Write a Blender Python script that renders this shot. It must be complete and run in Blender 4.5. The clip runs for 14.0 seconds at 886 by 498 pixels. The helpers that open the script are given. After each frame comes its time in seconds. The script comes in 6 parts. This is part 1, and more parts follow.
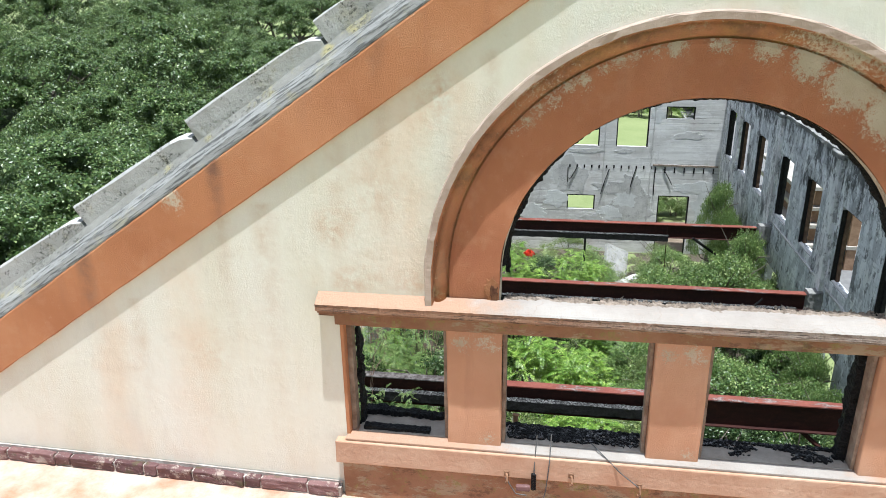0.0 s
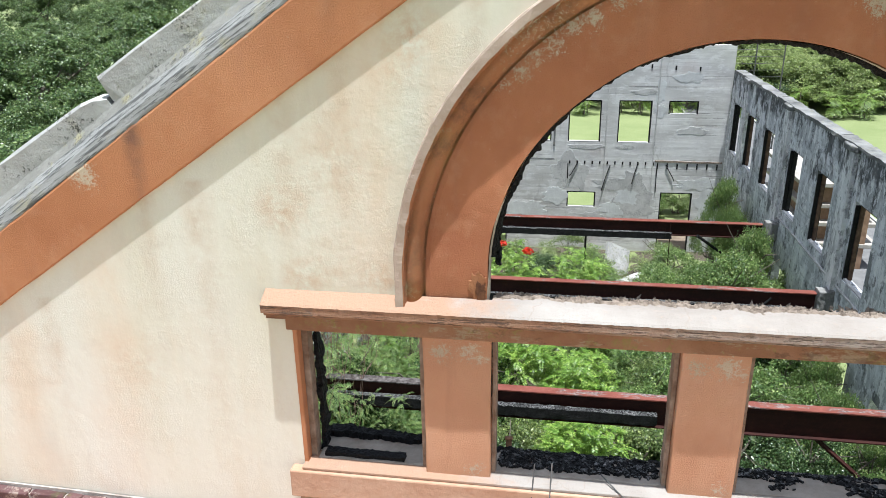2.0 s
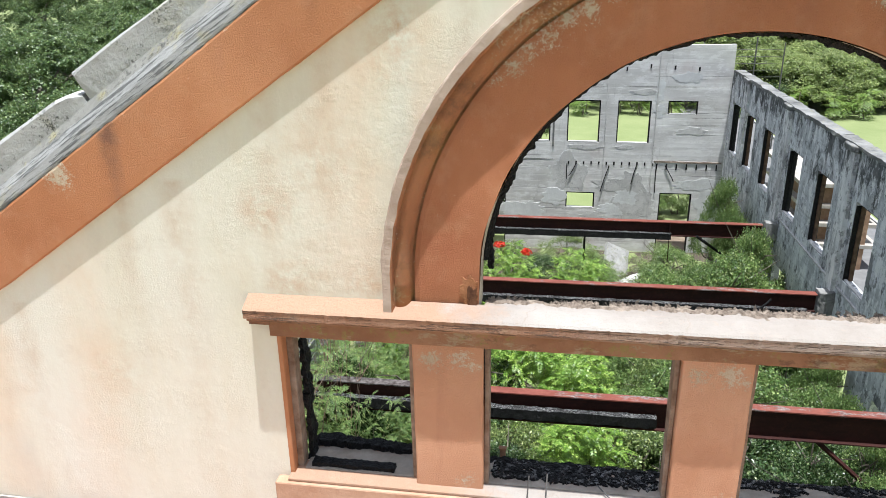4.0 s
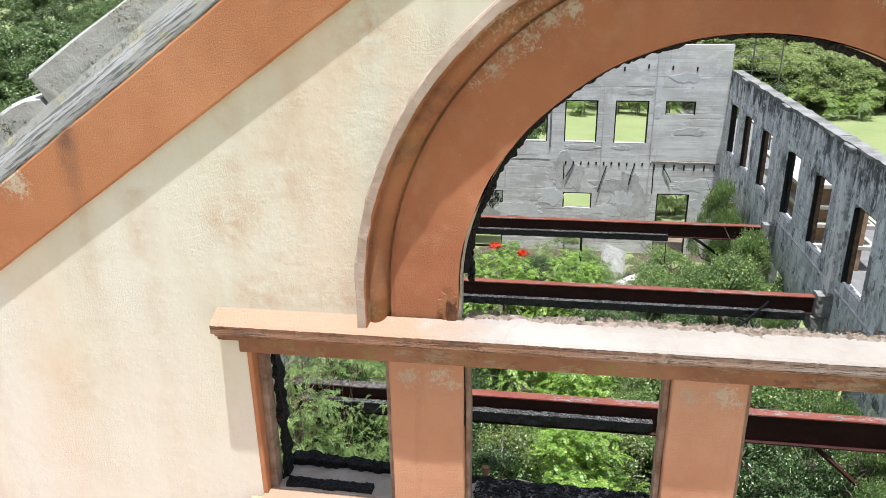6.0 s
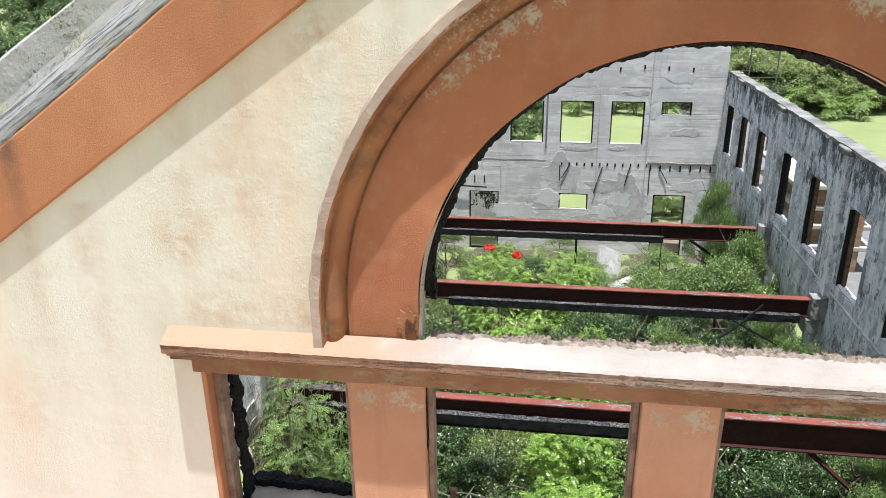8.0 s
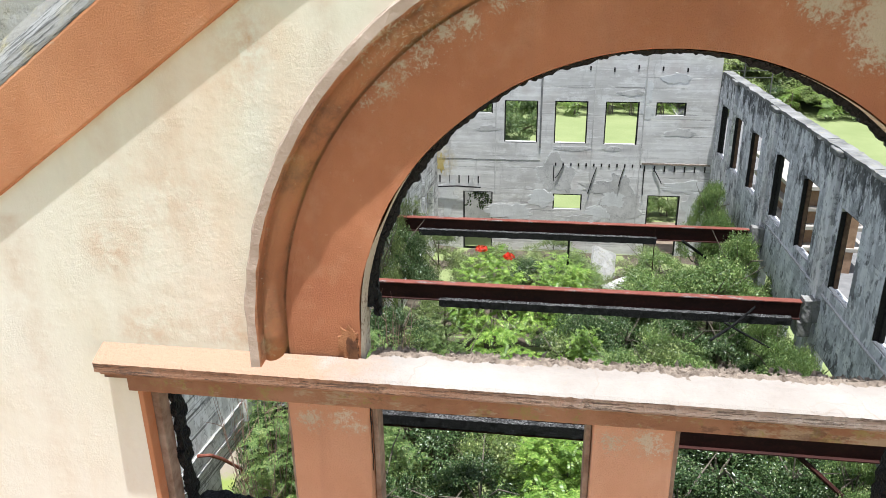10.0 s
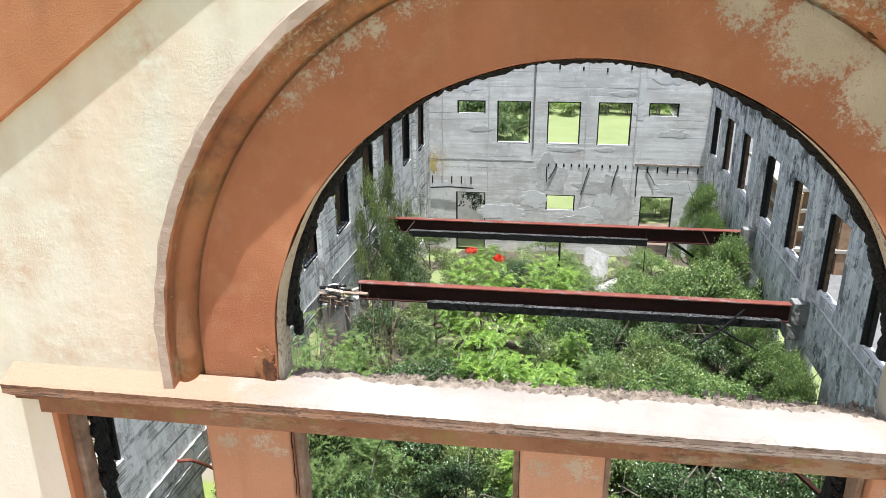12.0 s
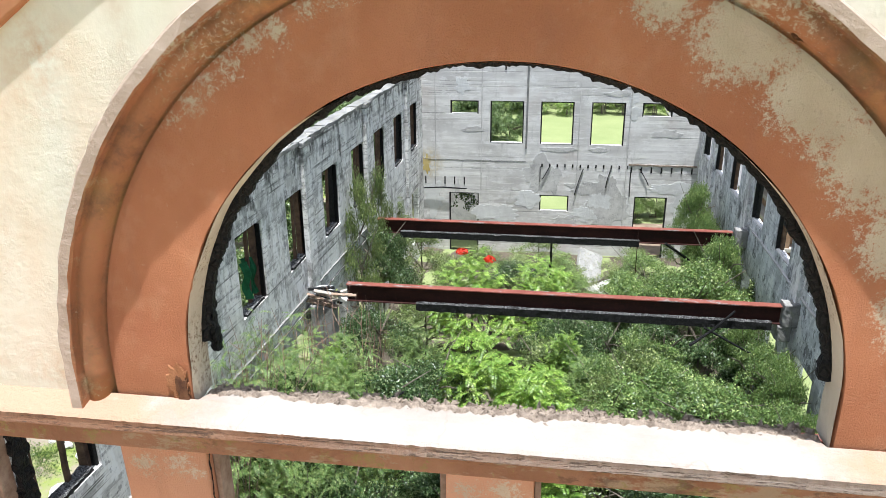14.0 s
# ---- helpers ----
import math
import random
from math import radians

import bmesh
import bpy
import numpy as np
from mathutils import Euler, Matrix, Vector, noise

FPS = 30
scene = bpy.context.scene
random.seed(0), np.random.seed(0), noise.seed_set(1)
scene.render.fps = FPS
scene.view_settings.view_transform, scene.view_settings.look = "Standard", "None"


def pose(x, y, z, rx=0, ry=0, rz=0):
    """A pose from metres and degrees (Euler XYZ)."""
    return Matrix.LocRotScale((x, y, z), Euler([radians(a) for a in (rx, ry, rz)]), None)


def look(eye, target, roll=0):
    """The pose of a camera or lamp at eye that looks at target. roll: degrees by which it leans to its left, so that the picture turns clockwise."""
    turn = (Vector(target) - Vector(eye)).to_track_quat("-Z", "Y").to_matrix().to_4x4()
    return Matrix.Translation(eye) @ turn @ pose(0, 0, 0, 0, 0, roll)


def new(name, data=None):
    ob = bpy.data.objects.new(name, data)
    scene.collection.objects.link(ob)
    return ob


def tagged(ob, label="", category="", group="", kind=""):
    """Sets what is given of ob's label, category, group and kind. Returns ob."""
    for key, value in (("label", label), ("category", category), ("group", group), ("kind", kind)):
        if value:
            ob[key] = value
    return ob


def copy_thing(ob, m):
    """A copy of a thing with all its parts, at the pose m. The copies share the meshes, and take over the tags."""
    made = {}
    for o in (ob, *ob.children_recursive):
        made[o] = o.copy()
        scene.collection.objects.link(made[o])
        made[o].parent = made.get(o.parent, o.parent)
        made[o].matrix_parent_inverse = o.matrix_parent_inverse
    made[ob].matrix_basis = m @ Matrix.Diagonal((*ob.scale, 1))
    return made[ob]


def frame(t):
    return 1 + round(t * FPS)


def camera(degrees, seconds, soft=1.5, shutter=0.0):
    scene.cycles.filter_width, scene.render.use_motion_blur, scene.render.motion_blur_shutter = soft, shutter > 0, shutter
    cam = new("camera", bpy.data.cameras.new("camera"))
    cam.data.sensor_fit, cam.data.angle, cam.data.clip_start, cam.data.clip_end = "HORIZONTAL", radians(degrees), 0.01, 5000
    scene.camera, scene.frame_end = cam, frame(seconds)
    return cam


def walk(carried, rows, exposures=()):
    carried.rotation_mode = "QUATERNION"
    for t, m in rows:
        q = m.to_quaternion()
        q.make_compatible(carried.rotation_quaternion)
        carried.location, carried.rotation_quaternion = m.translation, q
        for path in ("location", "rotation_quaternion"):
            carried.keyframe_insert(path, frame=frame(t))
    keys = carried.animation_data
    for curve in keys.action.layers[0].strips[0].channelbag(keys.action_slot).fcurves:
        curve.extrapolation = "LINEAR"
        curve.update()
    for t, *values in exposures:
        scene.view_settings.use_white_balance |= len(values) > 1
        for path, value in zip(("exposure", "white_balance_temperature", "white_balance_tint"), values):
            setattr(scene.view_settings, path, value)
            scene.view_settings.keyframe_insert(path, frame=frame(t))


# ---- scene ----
# ---------------------------------------------------------------- camera
cam = camera(61.76, 14.0, soft=0.5)
PATH = [
    (0, -0.3319, -3.5928, 11.6771, 8.9221, -20.8187, 0.8137),
    (0.5, -0.3293, -3.4214, 11.6229, 8.8829, -20.8261, 0.8588),
    (1, -0.3318, -3.1823, 11.5726, 8.9102, -20.8440, 0.8339),
    (1.5, -0.3297, -2.9653, 11.4742, 8.9028, -20.8565, 0.8394),
    (2, -0.3389, -2.8900, 11.3537, 8.8605, -20.8418, 0.8287),
    (2.5, -0.3547, -2.8641, 11.3280, 8.8410, -20.8202, 0.8289),
    (3, -0.3467, -2.8392, 11.3263, 8.8108, -20.7896, 0.8788),
    (5.5, -0.2757, -2.6185, 11.2997, 8.7290, -20.8101, 0.7691),
    (6, -0.2651, -2.5827, 11.3057, 8.7125, -20.8442, 0.7395),
    (6.5, -0.2674, -2.5464, 11.3077, 8.6995, -20.8355, 0.7585),
    (7, -0.2704, -2.5130, 11.3027, 8.6508, -20.8375, 0.7730),
    (7.5, -0.2421, -2.4753, 11.3065, 8.6485, -20.8518, 0.7555),
    (8, -0.1390, -2.4256, 11.3175, 8.6372, -20.8515, 0.7422),
    (8.5, -0.0016, -2.3716, 11.3214, 8.6238, -20.8956, 0.6538),
    (11, 0.0734, -2.2001, 11.3311, 8.5072, -20.9146, 0.6636),
    (11.5, 0.1621, -2.1524, 11.3348, 8.4924, -20.9228, 0.6419),
    (12, 0.2796, -2.0990, 11.3350, 8.4898, -20.9450, 0.5603),
    (12.5, 0.3874, -2.0503, 11.3324, 8.4689, -20.9442, 0.5865),
    (13, 0.4822, -2.0058, 11.3267, 8.4254, -20.9519, 0.5593),
    (13.5, 0.5094, -1.9658, 11.3231, 8.4346, -20.9592, 0.5503),
    (14, 0.5075, -1.9333, 11.3259, 8.4306, -20.9725, 0.5613),
]
walk(cam, [(t, pose(x, y, z, 90 + pitch, roll, yaw)) for t, x, y, z, yaw, pitch, roll in PATH],
     [(0.0, 0.64, 5700, 5.5), (3.0, 0.66, 5820, 7.5), (6.5, 0.74, 5950, 9), (8.7, 0.76, 5920, 9), (11.0, 0.84, 5920, 9), (14.0, 0.98, 5900, 9)])

# ---------------------------------------------------------------- light
SUN = Vector((0.27, -1.0, 7.4)).normalized()      # towards the sun, high and a little in front of the gable
world = bpy.data.worlds.new("world")
scene.world = world
world.use_nodes = True
wn, wl = world.node_tree.nodes, world.node_tree.links
sky = wn.new("ShaderNodeTexSky")
sky.sky_type, sky.sun_disc = "NISHITA", False
sky.sun_elevation = math.asin(SUN.z)
sky.sun_rotation = math.atan2(SUN.x, SUN.y)
sky.air_density, sky.dust_density, sky.ozone_density = 1.0, 3.0, 0.7
haze = wn.new("ShaderNodeHueSaturation")          # thin bright haze pales the blue
haze.inputs["Saturation"].default_value, haze.inputs["Value"].default_value = 0.45, 1.08
wl.new(sky.outputs[0], haze.inputs["Color"])
wl.new(haze.outputs[0], wn["Background"].inputs[0])
wn["Background"].inputs[1].default_value = 0.085
sun = new("sun", bpy.data.lights.new("sun", "SUN"))
sun.data.energy, sun.data.angle, sun.data.color = 5.0, radians(0.6), (1.0, 0.95, 0.88)
sun.matrix_world = look(SUN * 60, (0, 0, 0))

# ---------------------------------------------------------------- materials
def mat(name, rough=0.85, metal=0.0):
    m = bpy.data.materials.new(name)
    m.use_nodes = True
    b = m.node_tree.nodes["Principled BSDF"]
    b.inputs["Roughness"].default_value, b.inputs["Metallic"].default_value = rough, metal
    b.inputs["Specular IOR Level"].default_value = 0.25
    return m


class Net:
    """Short hand for a material's node tree."""
    def __init__(self, m):
        self.t, self.b = m.node_tree, m.node_tree.nodes["Principled BSDF"]
        self.pos = self.t.nodes.new("ShaderNodeNewGeometry").outputs["Position"]

    def link(self, a, b):
        self.t.links.new(a, b)

    def put(self, socket, v):
        if hasattr(v, "is_linked"):
            self.link(v, socket)
        else:
            socket.default_value = v

    def stretch(self, sx, sy, sz, rz=0.0, ry=0.0):
        n = self.t.nodes.new("ShaderNodeMapping")
        n.inputs["Scale"].default_value = (sx, sy, sz)
        n.inputs["Rotation"].default_value = (0, ry, rz)
        self.link(self.pos, n.inputs[0])
        return n.outputs[0]

    def slanted(self, angle, along, across):
        """Coordinates drawn out along a slope in the plane of the gable."""
        n = self.t.nodes.new("ShaderNodeMapping")
        n.vector_type = "TEXTURE"
        n.inputs["Rotation"].default_value = (0, angle, 0)
        n.inputs["Scale"].default_value = (1 / along, 1 / across, 1 / across)
        self.link(self.pos, n.inputs[0])
        return n.outputs[0]

    def noise(self, scale, detail=5.0, rough=0.6, vec=None, dist=0.0):
        n = self.t.nodes.new("ShaderNodeTexNoise")
        n.inputs["Scale"].default_value, n.inputs["Detail"].default_value = scale, detail
        n.inputs["Roughness"].default_value, n.inputs["Distortion"].default_value = rough, dist
        self.link(vec or self.pos, n.inputs["Vector"])
        return n.outputs[0]

    def voronoi(self, scale, vec=None, feature="F1"):
        n = self.t.nodes.new("ShaderNodeTexVoronoi")
        n.feature = feature
        n.inputs["Scale"].default_value = scale
        self.link(vec or self.pos, n.inputs["Vector"])
        return n.outputs[0]

    def ramp(self, fac, *stops):
        n = self.t.nodes.new("ShaderNodeValToRGB")
        e = n.color_ramp.elements
        while len(e) < len(stops):
            e.new(0.5)
        for el, (p, c) in zip(e, stops):
            el.position = p
            el.color = (*c, 1) if len(c) == 3 else c
        self.link(fac, n.inputs[0])
        return n.outputs[0]

    def step(self, fac, lo, hi, a=0.0, b=1.0):
        n = self.t.nodes.new("ShaderNodeMapRange")
        n.inputs[1].default_value, n.inputs[2].default_value = lo, hi
        n.inputs[3].default_value, n.inputs[4].default_value = a, b
        self.link(fac, n.inputs[0])
        return n.outputs[0]

    def math(self, op, a, b=0.0):
        n = self.t.nodes.new("ShaderNodeMath")
        n.operation = op
        self.put(n.inputs[0], a)
        self.put(n.inputs[1], b)
        return n.outputs[0]

    def mix(self, fac, a, b, how="MIX"):
        n = self.t.nodes.new("ShaderNodeMixRGB")
        n.blend_type = how
        self.put(n.inputs[0], fac)
        for s, v in ((n.inputs[1], a), (n.inputs[2], b)):
            self.put(s, (*v, 1) if isinstance(v, tuple) and len(v) == 3 else v)
        return n.outputs[0]

    def axis(self, k):
        n = self.t.nodes.new("ShaderNodeSeparateXYZ")
        self.link(self.pos, n.inputs[0])
        return n.outputs[k]

    def ball(self, x, y, z, r):
        """1 at a place, falling to 0 at the distance r."""
        n = self.t.nodes.new("ShaderNodeVectorMath")
        n.operation = "DISTANCE"
        self.link(self.pos, n.inputs[0])
        n.inputs[1].default_value = (x, y, z)
        return self.step(n.outputs["Value"], 0, r, 1.0, 0.0)

    def runoff(self, x, w, top, fall):
        """A ragged upright water stain: 1 on its line below top, fading out over the length fall."""
        wob = self.math("MULTIPLY", self.math("SUBTRACT", self.noise(3.0, 5, 0.6), 0.5), 0.10)
        off = self.math("ABSOLUTE", self.math("SUBTRACT", self.math("ADD", self.axis(0), wob), x))
        across = self.step(off, 0.2 * w, 1.2 * w, 1.0, 0.0)
        z = self.axis(2)
        down = self.math("MULTIPLY", self.step(z, top - fall, top, 0.0, 1.0), self.step(z, top, top + 0.02, 1.0, 0.0))
        return self.math("MULTIPLY", self.math("MULTIPLY", across, down), self.step(self.noise(7, 6, 0.7), 0.35, 0.6))

    def island(self):
        return self.t.nodes.new("ShaderNodeNewGeometry").outputs["Random Per Island"]

    def objrand(self):
        return self.t.nodes.new("ShaderNodeObjectInfo").outputs["Random"]

    def color(self, v):
        self.put(self.b.inputs["Base Color"], v)

    def bump(self, *pairs):
        last = None
        for h, strength, dist in pairs:
            n = self.t.nodes.new("ShaderNodeBump")
            n.inputs["Strength"].default_value, n.inputs["Distance"].default_value = strength, dist
            self.link(h, n.inputs["Height"])
            if last:
                self.link(last, n.inputs["Normal"])
            last = n.outputs[0]
        self.link(last, self.b.inputs["Normal"])


def stucco_cream():
    m = mat("cream_stucco", 0.9); n = Net(m)
    big = n.noise(1.1, 4, 0.55, n.stretch(1.5, 1.5, 0.45))
    streak = n.noise(2.2, 6, 0.65, n.stretch(1.6, 1, 0.5))
    fine = n.noise(38, 6, 0.7)
    c = n.ramp(big, (0.3, (0.68, 0.645, 0.52)), (0.5, (0.735, 0.71, 0.61)), (0.72, (0.76, 0.745, 0.67)))
    c = n.mix(n.step(streak, 0.5, 0.72, 0, 0.34), c, (0.66, 0.53, 0.37))
    c = n.mix(n.step(n.noise(1.9, 6, 0.65, n.stretch(1.5, 1, 0.5)), 0.54, 0.7, 0, 0.5), c, (0.60, 0.57, 0.50))
    c = n.mix(n.step(n.noise(4.0, 7, 0.7), 0.58, 0.72, 0, 0.45), c, (0.62, 0.57, 0.49))
    c = n.mix(n.step(n.noise(9, 8, 0.75), 0.60, 0.7, 0, 0.2), c, (0.56, 0.37, 0.24))
    for x, z, r, k in ((-1.50, 10.40, 0.16, 0.8), (-0.92, 11.12, 0.14, 0.8), (-1.25, 10.62, 0.3, 0.5), (-1.33, 10.1, 0.25, 0.4), (-2.33, 9.6, 0.22, 0.4), (-1.08, 10.08, 0.14, 0.8), (-1.45, 10.06, 0.12, 0.6), (-1.0, 11.0, 0.2, 0.5)):
        rag = n.math("MULTIPLY", n.step(n.noise(11, 8, 0.75), 0.42, 0.62), n.math("MULTIPLY", n.ball(x, 0, z, r), k))
        c = n.mix(rag, c, (0.55, 0.33, 0.19))
    for x, w, top, fall in ((-1.22, 0.05, 11.2, 1.6), (-2.14, 0.04, 10.5, 0.9), (-0.66, 0.045, 11.3, 0.8), (-1.48, 0.05, 10.95, 0.9), (-1.9, 0.06, 10.5, 1.6), (-2.75, 0.05, 9.9, 1.0)):
        c = n.mix(n.math("MULTIPLY", n.runoff(x, 1.3 * w, top, fall), 0.55), c, (0.54, 0.40, 0.28))
    for x, w, top, low in ((-1.16, 0.20, 11.3, 9.9), (-2.42, 0.22, 10.3, 9.0), (-0.78, 0.12, 11.3, 10.4), (-2.95, 0.16, 9.9, 8.9), (2.2, 0.2, 11.0, 9.9)):
        off = n.math("ABSOLUTE", n.math("SUBTRACT", n.math("ADD", n.axis(0), n.math("MULTIPLY", n.math("SUBTRACT", n.noise(1.6, 5, 0.6), 0.5), 0.5)), x))
        wash = n.math("MULTIPLY", n.step(off, 0.3 * w, w, 1.0, 0.0), n.math("MULTIPLY", n.step(n.axis(2), low - 0.3, low + 0.3), n.step(n.axis(2), top - 0.2, top + 0.2, 1.0, 0.0)))
        c = n.mix(n.math("MULTIPLY", wash, n.step(n.noise(2.6, 6, 0.65), 0.3, 0.62, 0.05, 0.42)), c, (0.74, 0.55, 0.40))
    c = n.mix(n.step(fine, 0.3, 0.75, 0, 0.12), c, (0.45, 0.40, 0.33))
    c = n.mix(n.step(n.noise(0.8, 5, 0.6, n.stretch(1.6, 1, 0.7)), 0.52, 0.66, 0, 0.34), c, (0.68, 0.55, 0.42))
    c = n.mix(n.step(n.noise(46, 8, 0.8), 0.66, 0.69, 0, 0.5), c, (0.34, 0.26, 0.19))
    n.color(c)
    n.bump((n.math("MULTIPLY", n.noise(95, 4, 0.7), n.step(n.noise(2.2, 5, 0.65), 0.46, 0.64, 0.12, 1.0)), 0.65, 0.005), (n.math("MULTIPLY", n.noise(20, 6, 0.62), n.math("MAXIMUM", n.ball(-1.3, 0, 10.3, 0.55), n.ball(-0.95, 0, 10.75, 0.4))), 0.5, 0.006), (n.noise(18, 5, 0.6), 0.14, 0.008), (n.noise(5, 4, 0.5), 0.15, 0.014))
    return m


ORANGES = ((0.40, 0.165, 0.076), (0.47, 0.208, 0.098), (0.53, 0.262, 0.138))
FADED = ((0.49, 0.245, 0.14), (0.56, 0.31, 0.19), (0.62, 0.385, 0.265))
BURNT = ((0.34, 0.130, 0.066), (0.42, 0.175, 0.088), (0.49, 0.23, 0.125))


def stucco_orange(name, wear=0.0, spots=(), runs=(), grime_shade=0.0, paint=ORANGES):
    """Faded terracotta paint on stucco. wear: how much bare render shows; spots: places and radii where the paint has gone."""
    m = mat(name, 0.88); n = Net(m)
    big = n.noise(1.6, 4, 0.55)
    mid = n.noise(7, 6, 0.65)
    c = n.ramp(big, (0.3, paint[0]), (0.55, paint[1]), (0.75, paint[2]))
    c = n.mix(n.step(mid, 0.52, 0.8, 0, 0.4), c, (0.56, 0.33, 0.2))
    c = n.mix(n.step(n.noise(3.2, 5, 0.6, n.stretch(3, 1, 0.4)), 0.55, 0.75, 0, 0.35), c, (0.30, 0.14, 0.09))
    c = n.mix(n.step(n.noise(1.1, 6, 0.62, n.stretch(1.4, 1, 0.8)), 0.50, 0.68, 0, 0.4), c, tuple(min(1, 1.15 * v + 0.01) for v in paint[2]))
    for x, w, top, fall in runs:
        c = n.mix(n.math("MULTIPLY", n.runoff(x, 1.4 * w, top, fall), 0.85), c, (0.15, 0.085, 0.065))
    # even brown tint: dirt, and the moulding hollow's shade put into the colour
    c = n.mix(grime_shade, c, (0.19, 0.085, 0.05))
    if grime_shade:
        c = n.mix(n.step(n.noise(2.0, 7, 0.7), 0.50, 0.62, 0, 0.65), c, (0.36, 0.20, 0.075))
        c = n.mix(n.step(n.noise(3.1, 8, 0.75), 0.50, 0.60, 0, 0.55), c, (0.13, 0.075, 0.05))
        c = n.mix(n.step(n.noise(2.6, 9, 0.8), 0.52, 0.66, 0, 0.5), c, (0.17, 0.12, 0.07))
        c = n.mix(n.step(n.noise(6.5, 7, 0.7), 0.58, 0.66, 0, 0.6), c, (0.42, 0.34, 0.20))
    c = n.mix(n.step(n.noise(48, 8, 0.8), 0.64, 0.70, 0, 0.4), c, (0.20, 0.08, 0.045))
    c = n.mix(n.step(n.noise(30, 8, 0.8), 0.62, 0.70, 0, 0.35), c, (0.62, 0.42, 0.29))
    flake = n.noise(26, 9, 0.8)
    lost = n.step(flake, 0.70 - wear, 0.74 - wear)
    if spots:
        near = None
        for x, y, z, r, k in spots:
            ball = n.math("MULTIPLY", n.ball(x, y, z, r), k)
            near = ball if near is None else n.math("MAXIMUM", near, ball)
        rag = n.math("ADD", n.math("MULTIPLY", n.math("SUBTRACT", n.noise(8, 6, 0.7), 0.5), 0.9), n.math("MULTIPLY", n.math("SUBTRACT", n.noise(58, 9, 0.9), 0.5), 3.2))
        gone = n.math("MULTIPLY", n.step(n.math("ADD", near, rag), 0.5, 0.6), n.step(near, 0.0, 0.12))
        lost = n.math("MAXIMUM", lost, gone)
    bare = n.ramp(n.noise(5, 6, 0.6), (0.3, (0.45, 0.39, 0.28)), (0.7, (0.63, 0.57, 0.45)))
    bare = n.mix(n.step(n.noise(40, 8, 0.8), 0.58, 0.66, 0, 0.6), bare, (0.24, 0.20, 0.15))
    c = n.mix(n.math("MULTIPLY", lost, 0.85), c, bare)
    n.color(c)
    n.bump((n.math("MULTIPLY", n.noise(150, 5, 0.75), n.step(n.noise(2.2, 4, 0.6), 0.35, 0.6, 0.45, 1.0)), 1.0, 0.006), (n.noise(30, 6, 0.7), 0.22, 0.006), (lost, 0.4, -0.003))
    return m


def concrete(name, dark, light, stain=(0.10, 0.10, 0.09), warm=0.0, streaks=0.5, lichen=0.0, grain=0.0, specks=0.0):
    """Old concrete. lichen, specks: how much of each; grain: the slope along which it has worn in layers."""
    m = mat(name, 0.93); n = Net(m)
    c = n.ramp(n.noise(1.3, 6, 0.62), (0.30, dark), (0.68, light))
    c = n.mix(n.step(n.noise(6, 8, 0.7), 0.5, 0.8, 0, 0.5), c, tuple(min(1, v * 1.25) for v in light))
    run = n.step(n.noise(1.3, 8, 0.78, n.stretch(2.0, 2.0, 0.4)), 0.5, 0.72)
    c = n.mix(n.math("MULTIPLY", n.math("MULTIPLY", run, n.step(n.noise(0.55, 4, 0.6), 0.38, 0.62)), streaks), c, stain)
    if warm:
        c = n.mix(n.step(n.noise(0.9, 3, 0.5), 0.55, 0.75, 0, warm), c, (0.36, 0.25, 0.17))
    if lichen:
        c = n.mix(n.step(n.noise(7, 6, 0.7), 0.52, 0.66, 0, lichen), c, (0.40, 0.35, 0.13))
    bumps = [(n.noise(60, 6, 0.7), 0.4, 0.006), (n.noise(11, 7, 0.65), 0.5, 0.02)]
    if specks:
        c = n.mix(n.math("MULTIPLY", n.step(n.noise(26, 7, 0.75), 0.56, 0.60, 0, specks), n.step(n.noise(4, 5, 0.6), 0.46, 0.58)), c, stain)
        c = n.mix(n.math("MULTIPLY", n.step(n.noise(60, 6, 0.8), 0.5, 0.6), n.step(n.noise(3.5, 5, 0.6), 0.47, 0.58)), c, stain)
    if grain:
        for sg in (-1, 1):
            g = n.noise(1.0, 7, 0.72, n.slanted(sg * (grain - 0.03), 5, 62))
            here = n.step(n.axis(0), 0.36, 0.37, 1.0 if sg < 0 else 0.0, 0.0 if sg < 0 else 1.0)
            c = n.mix(n.math("MULTIPLY", n.step(g, 0.51, 0.55), n.math("MULTIPLY", here, 0.7)), c, stain)
            bumps.append((n.math("MULTIPLY", g, here), 0.6, 0.015))
    pits = n.step(n.voronoi(9), 0.0, 0.10, 1.0, 0.0)
    c = n.mix(n.math("MULTIPLY", n.math("MULTIPLY", pits, n.step(n.noise(3), 0.5, 0.6)), 0.7), c, stain)
    n.color(c)
    n.bump(*bumps)
    return m


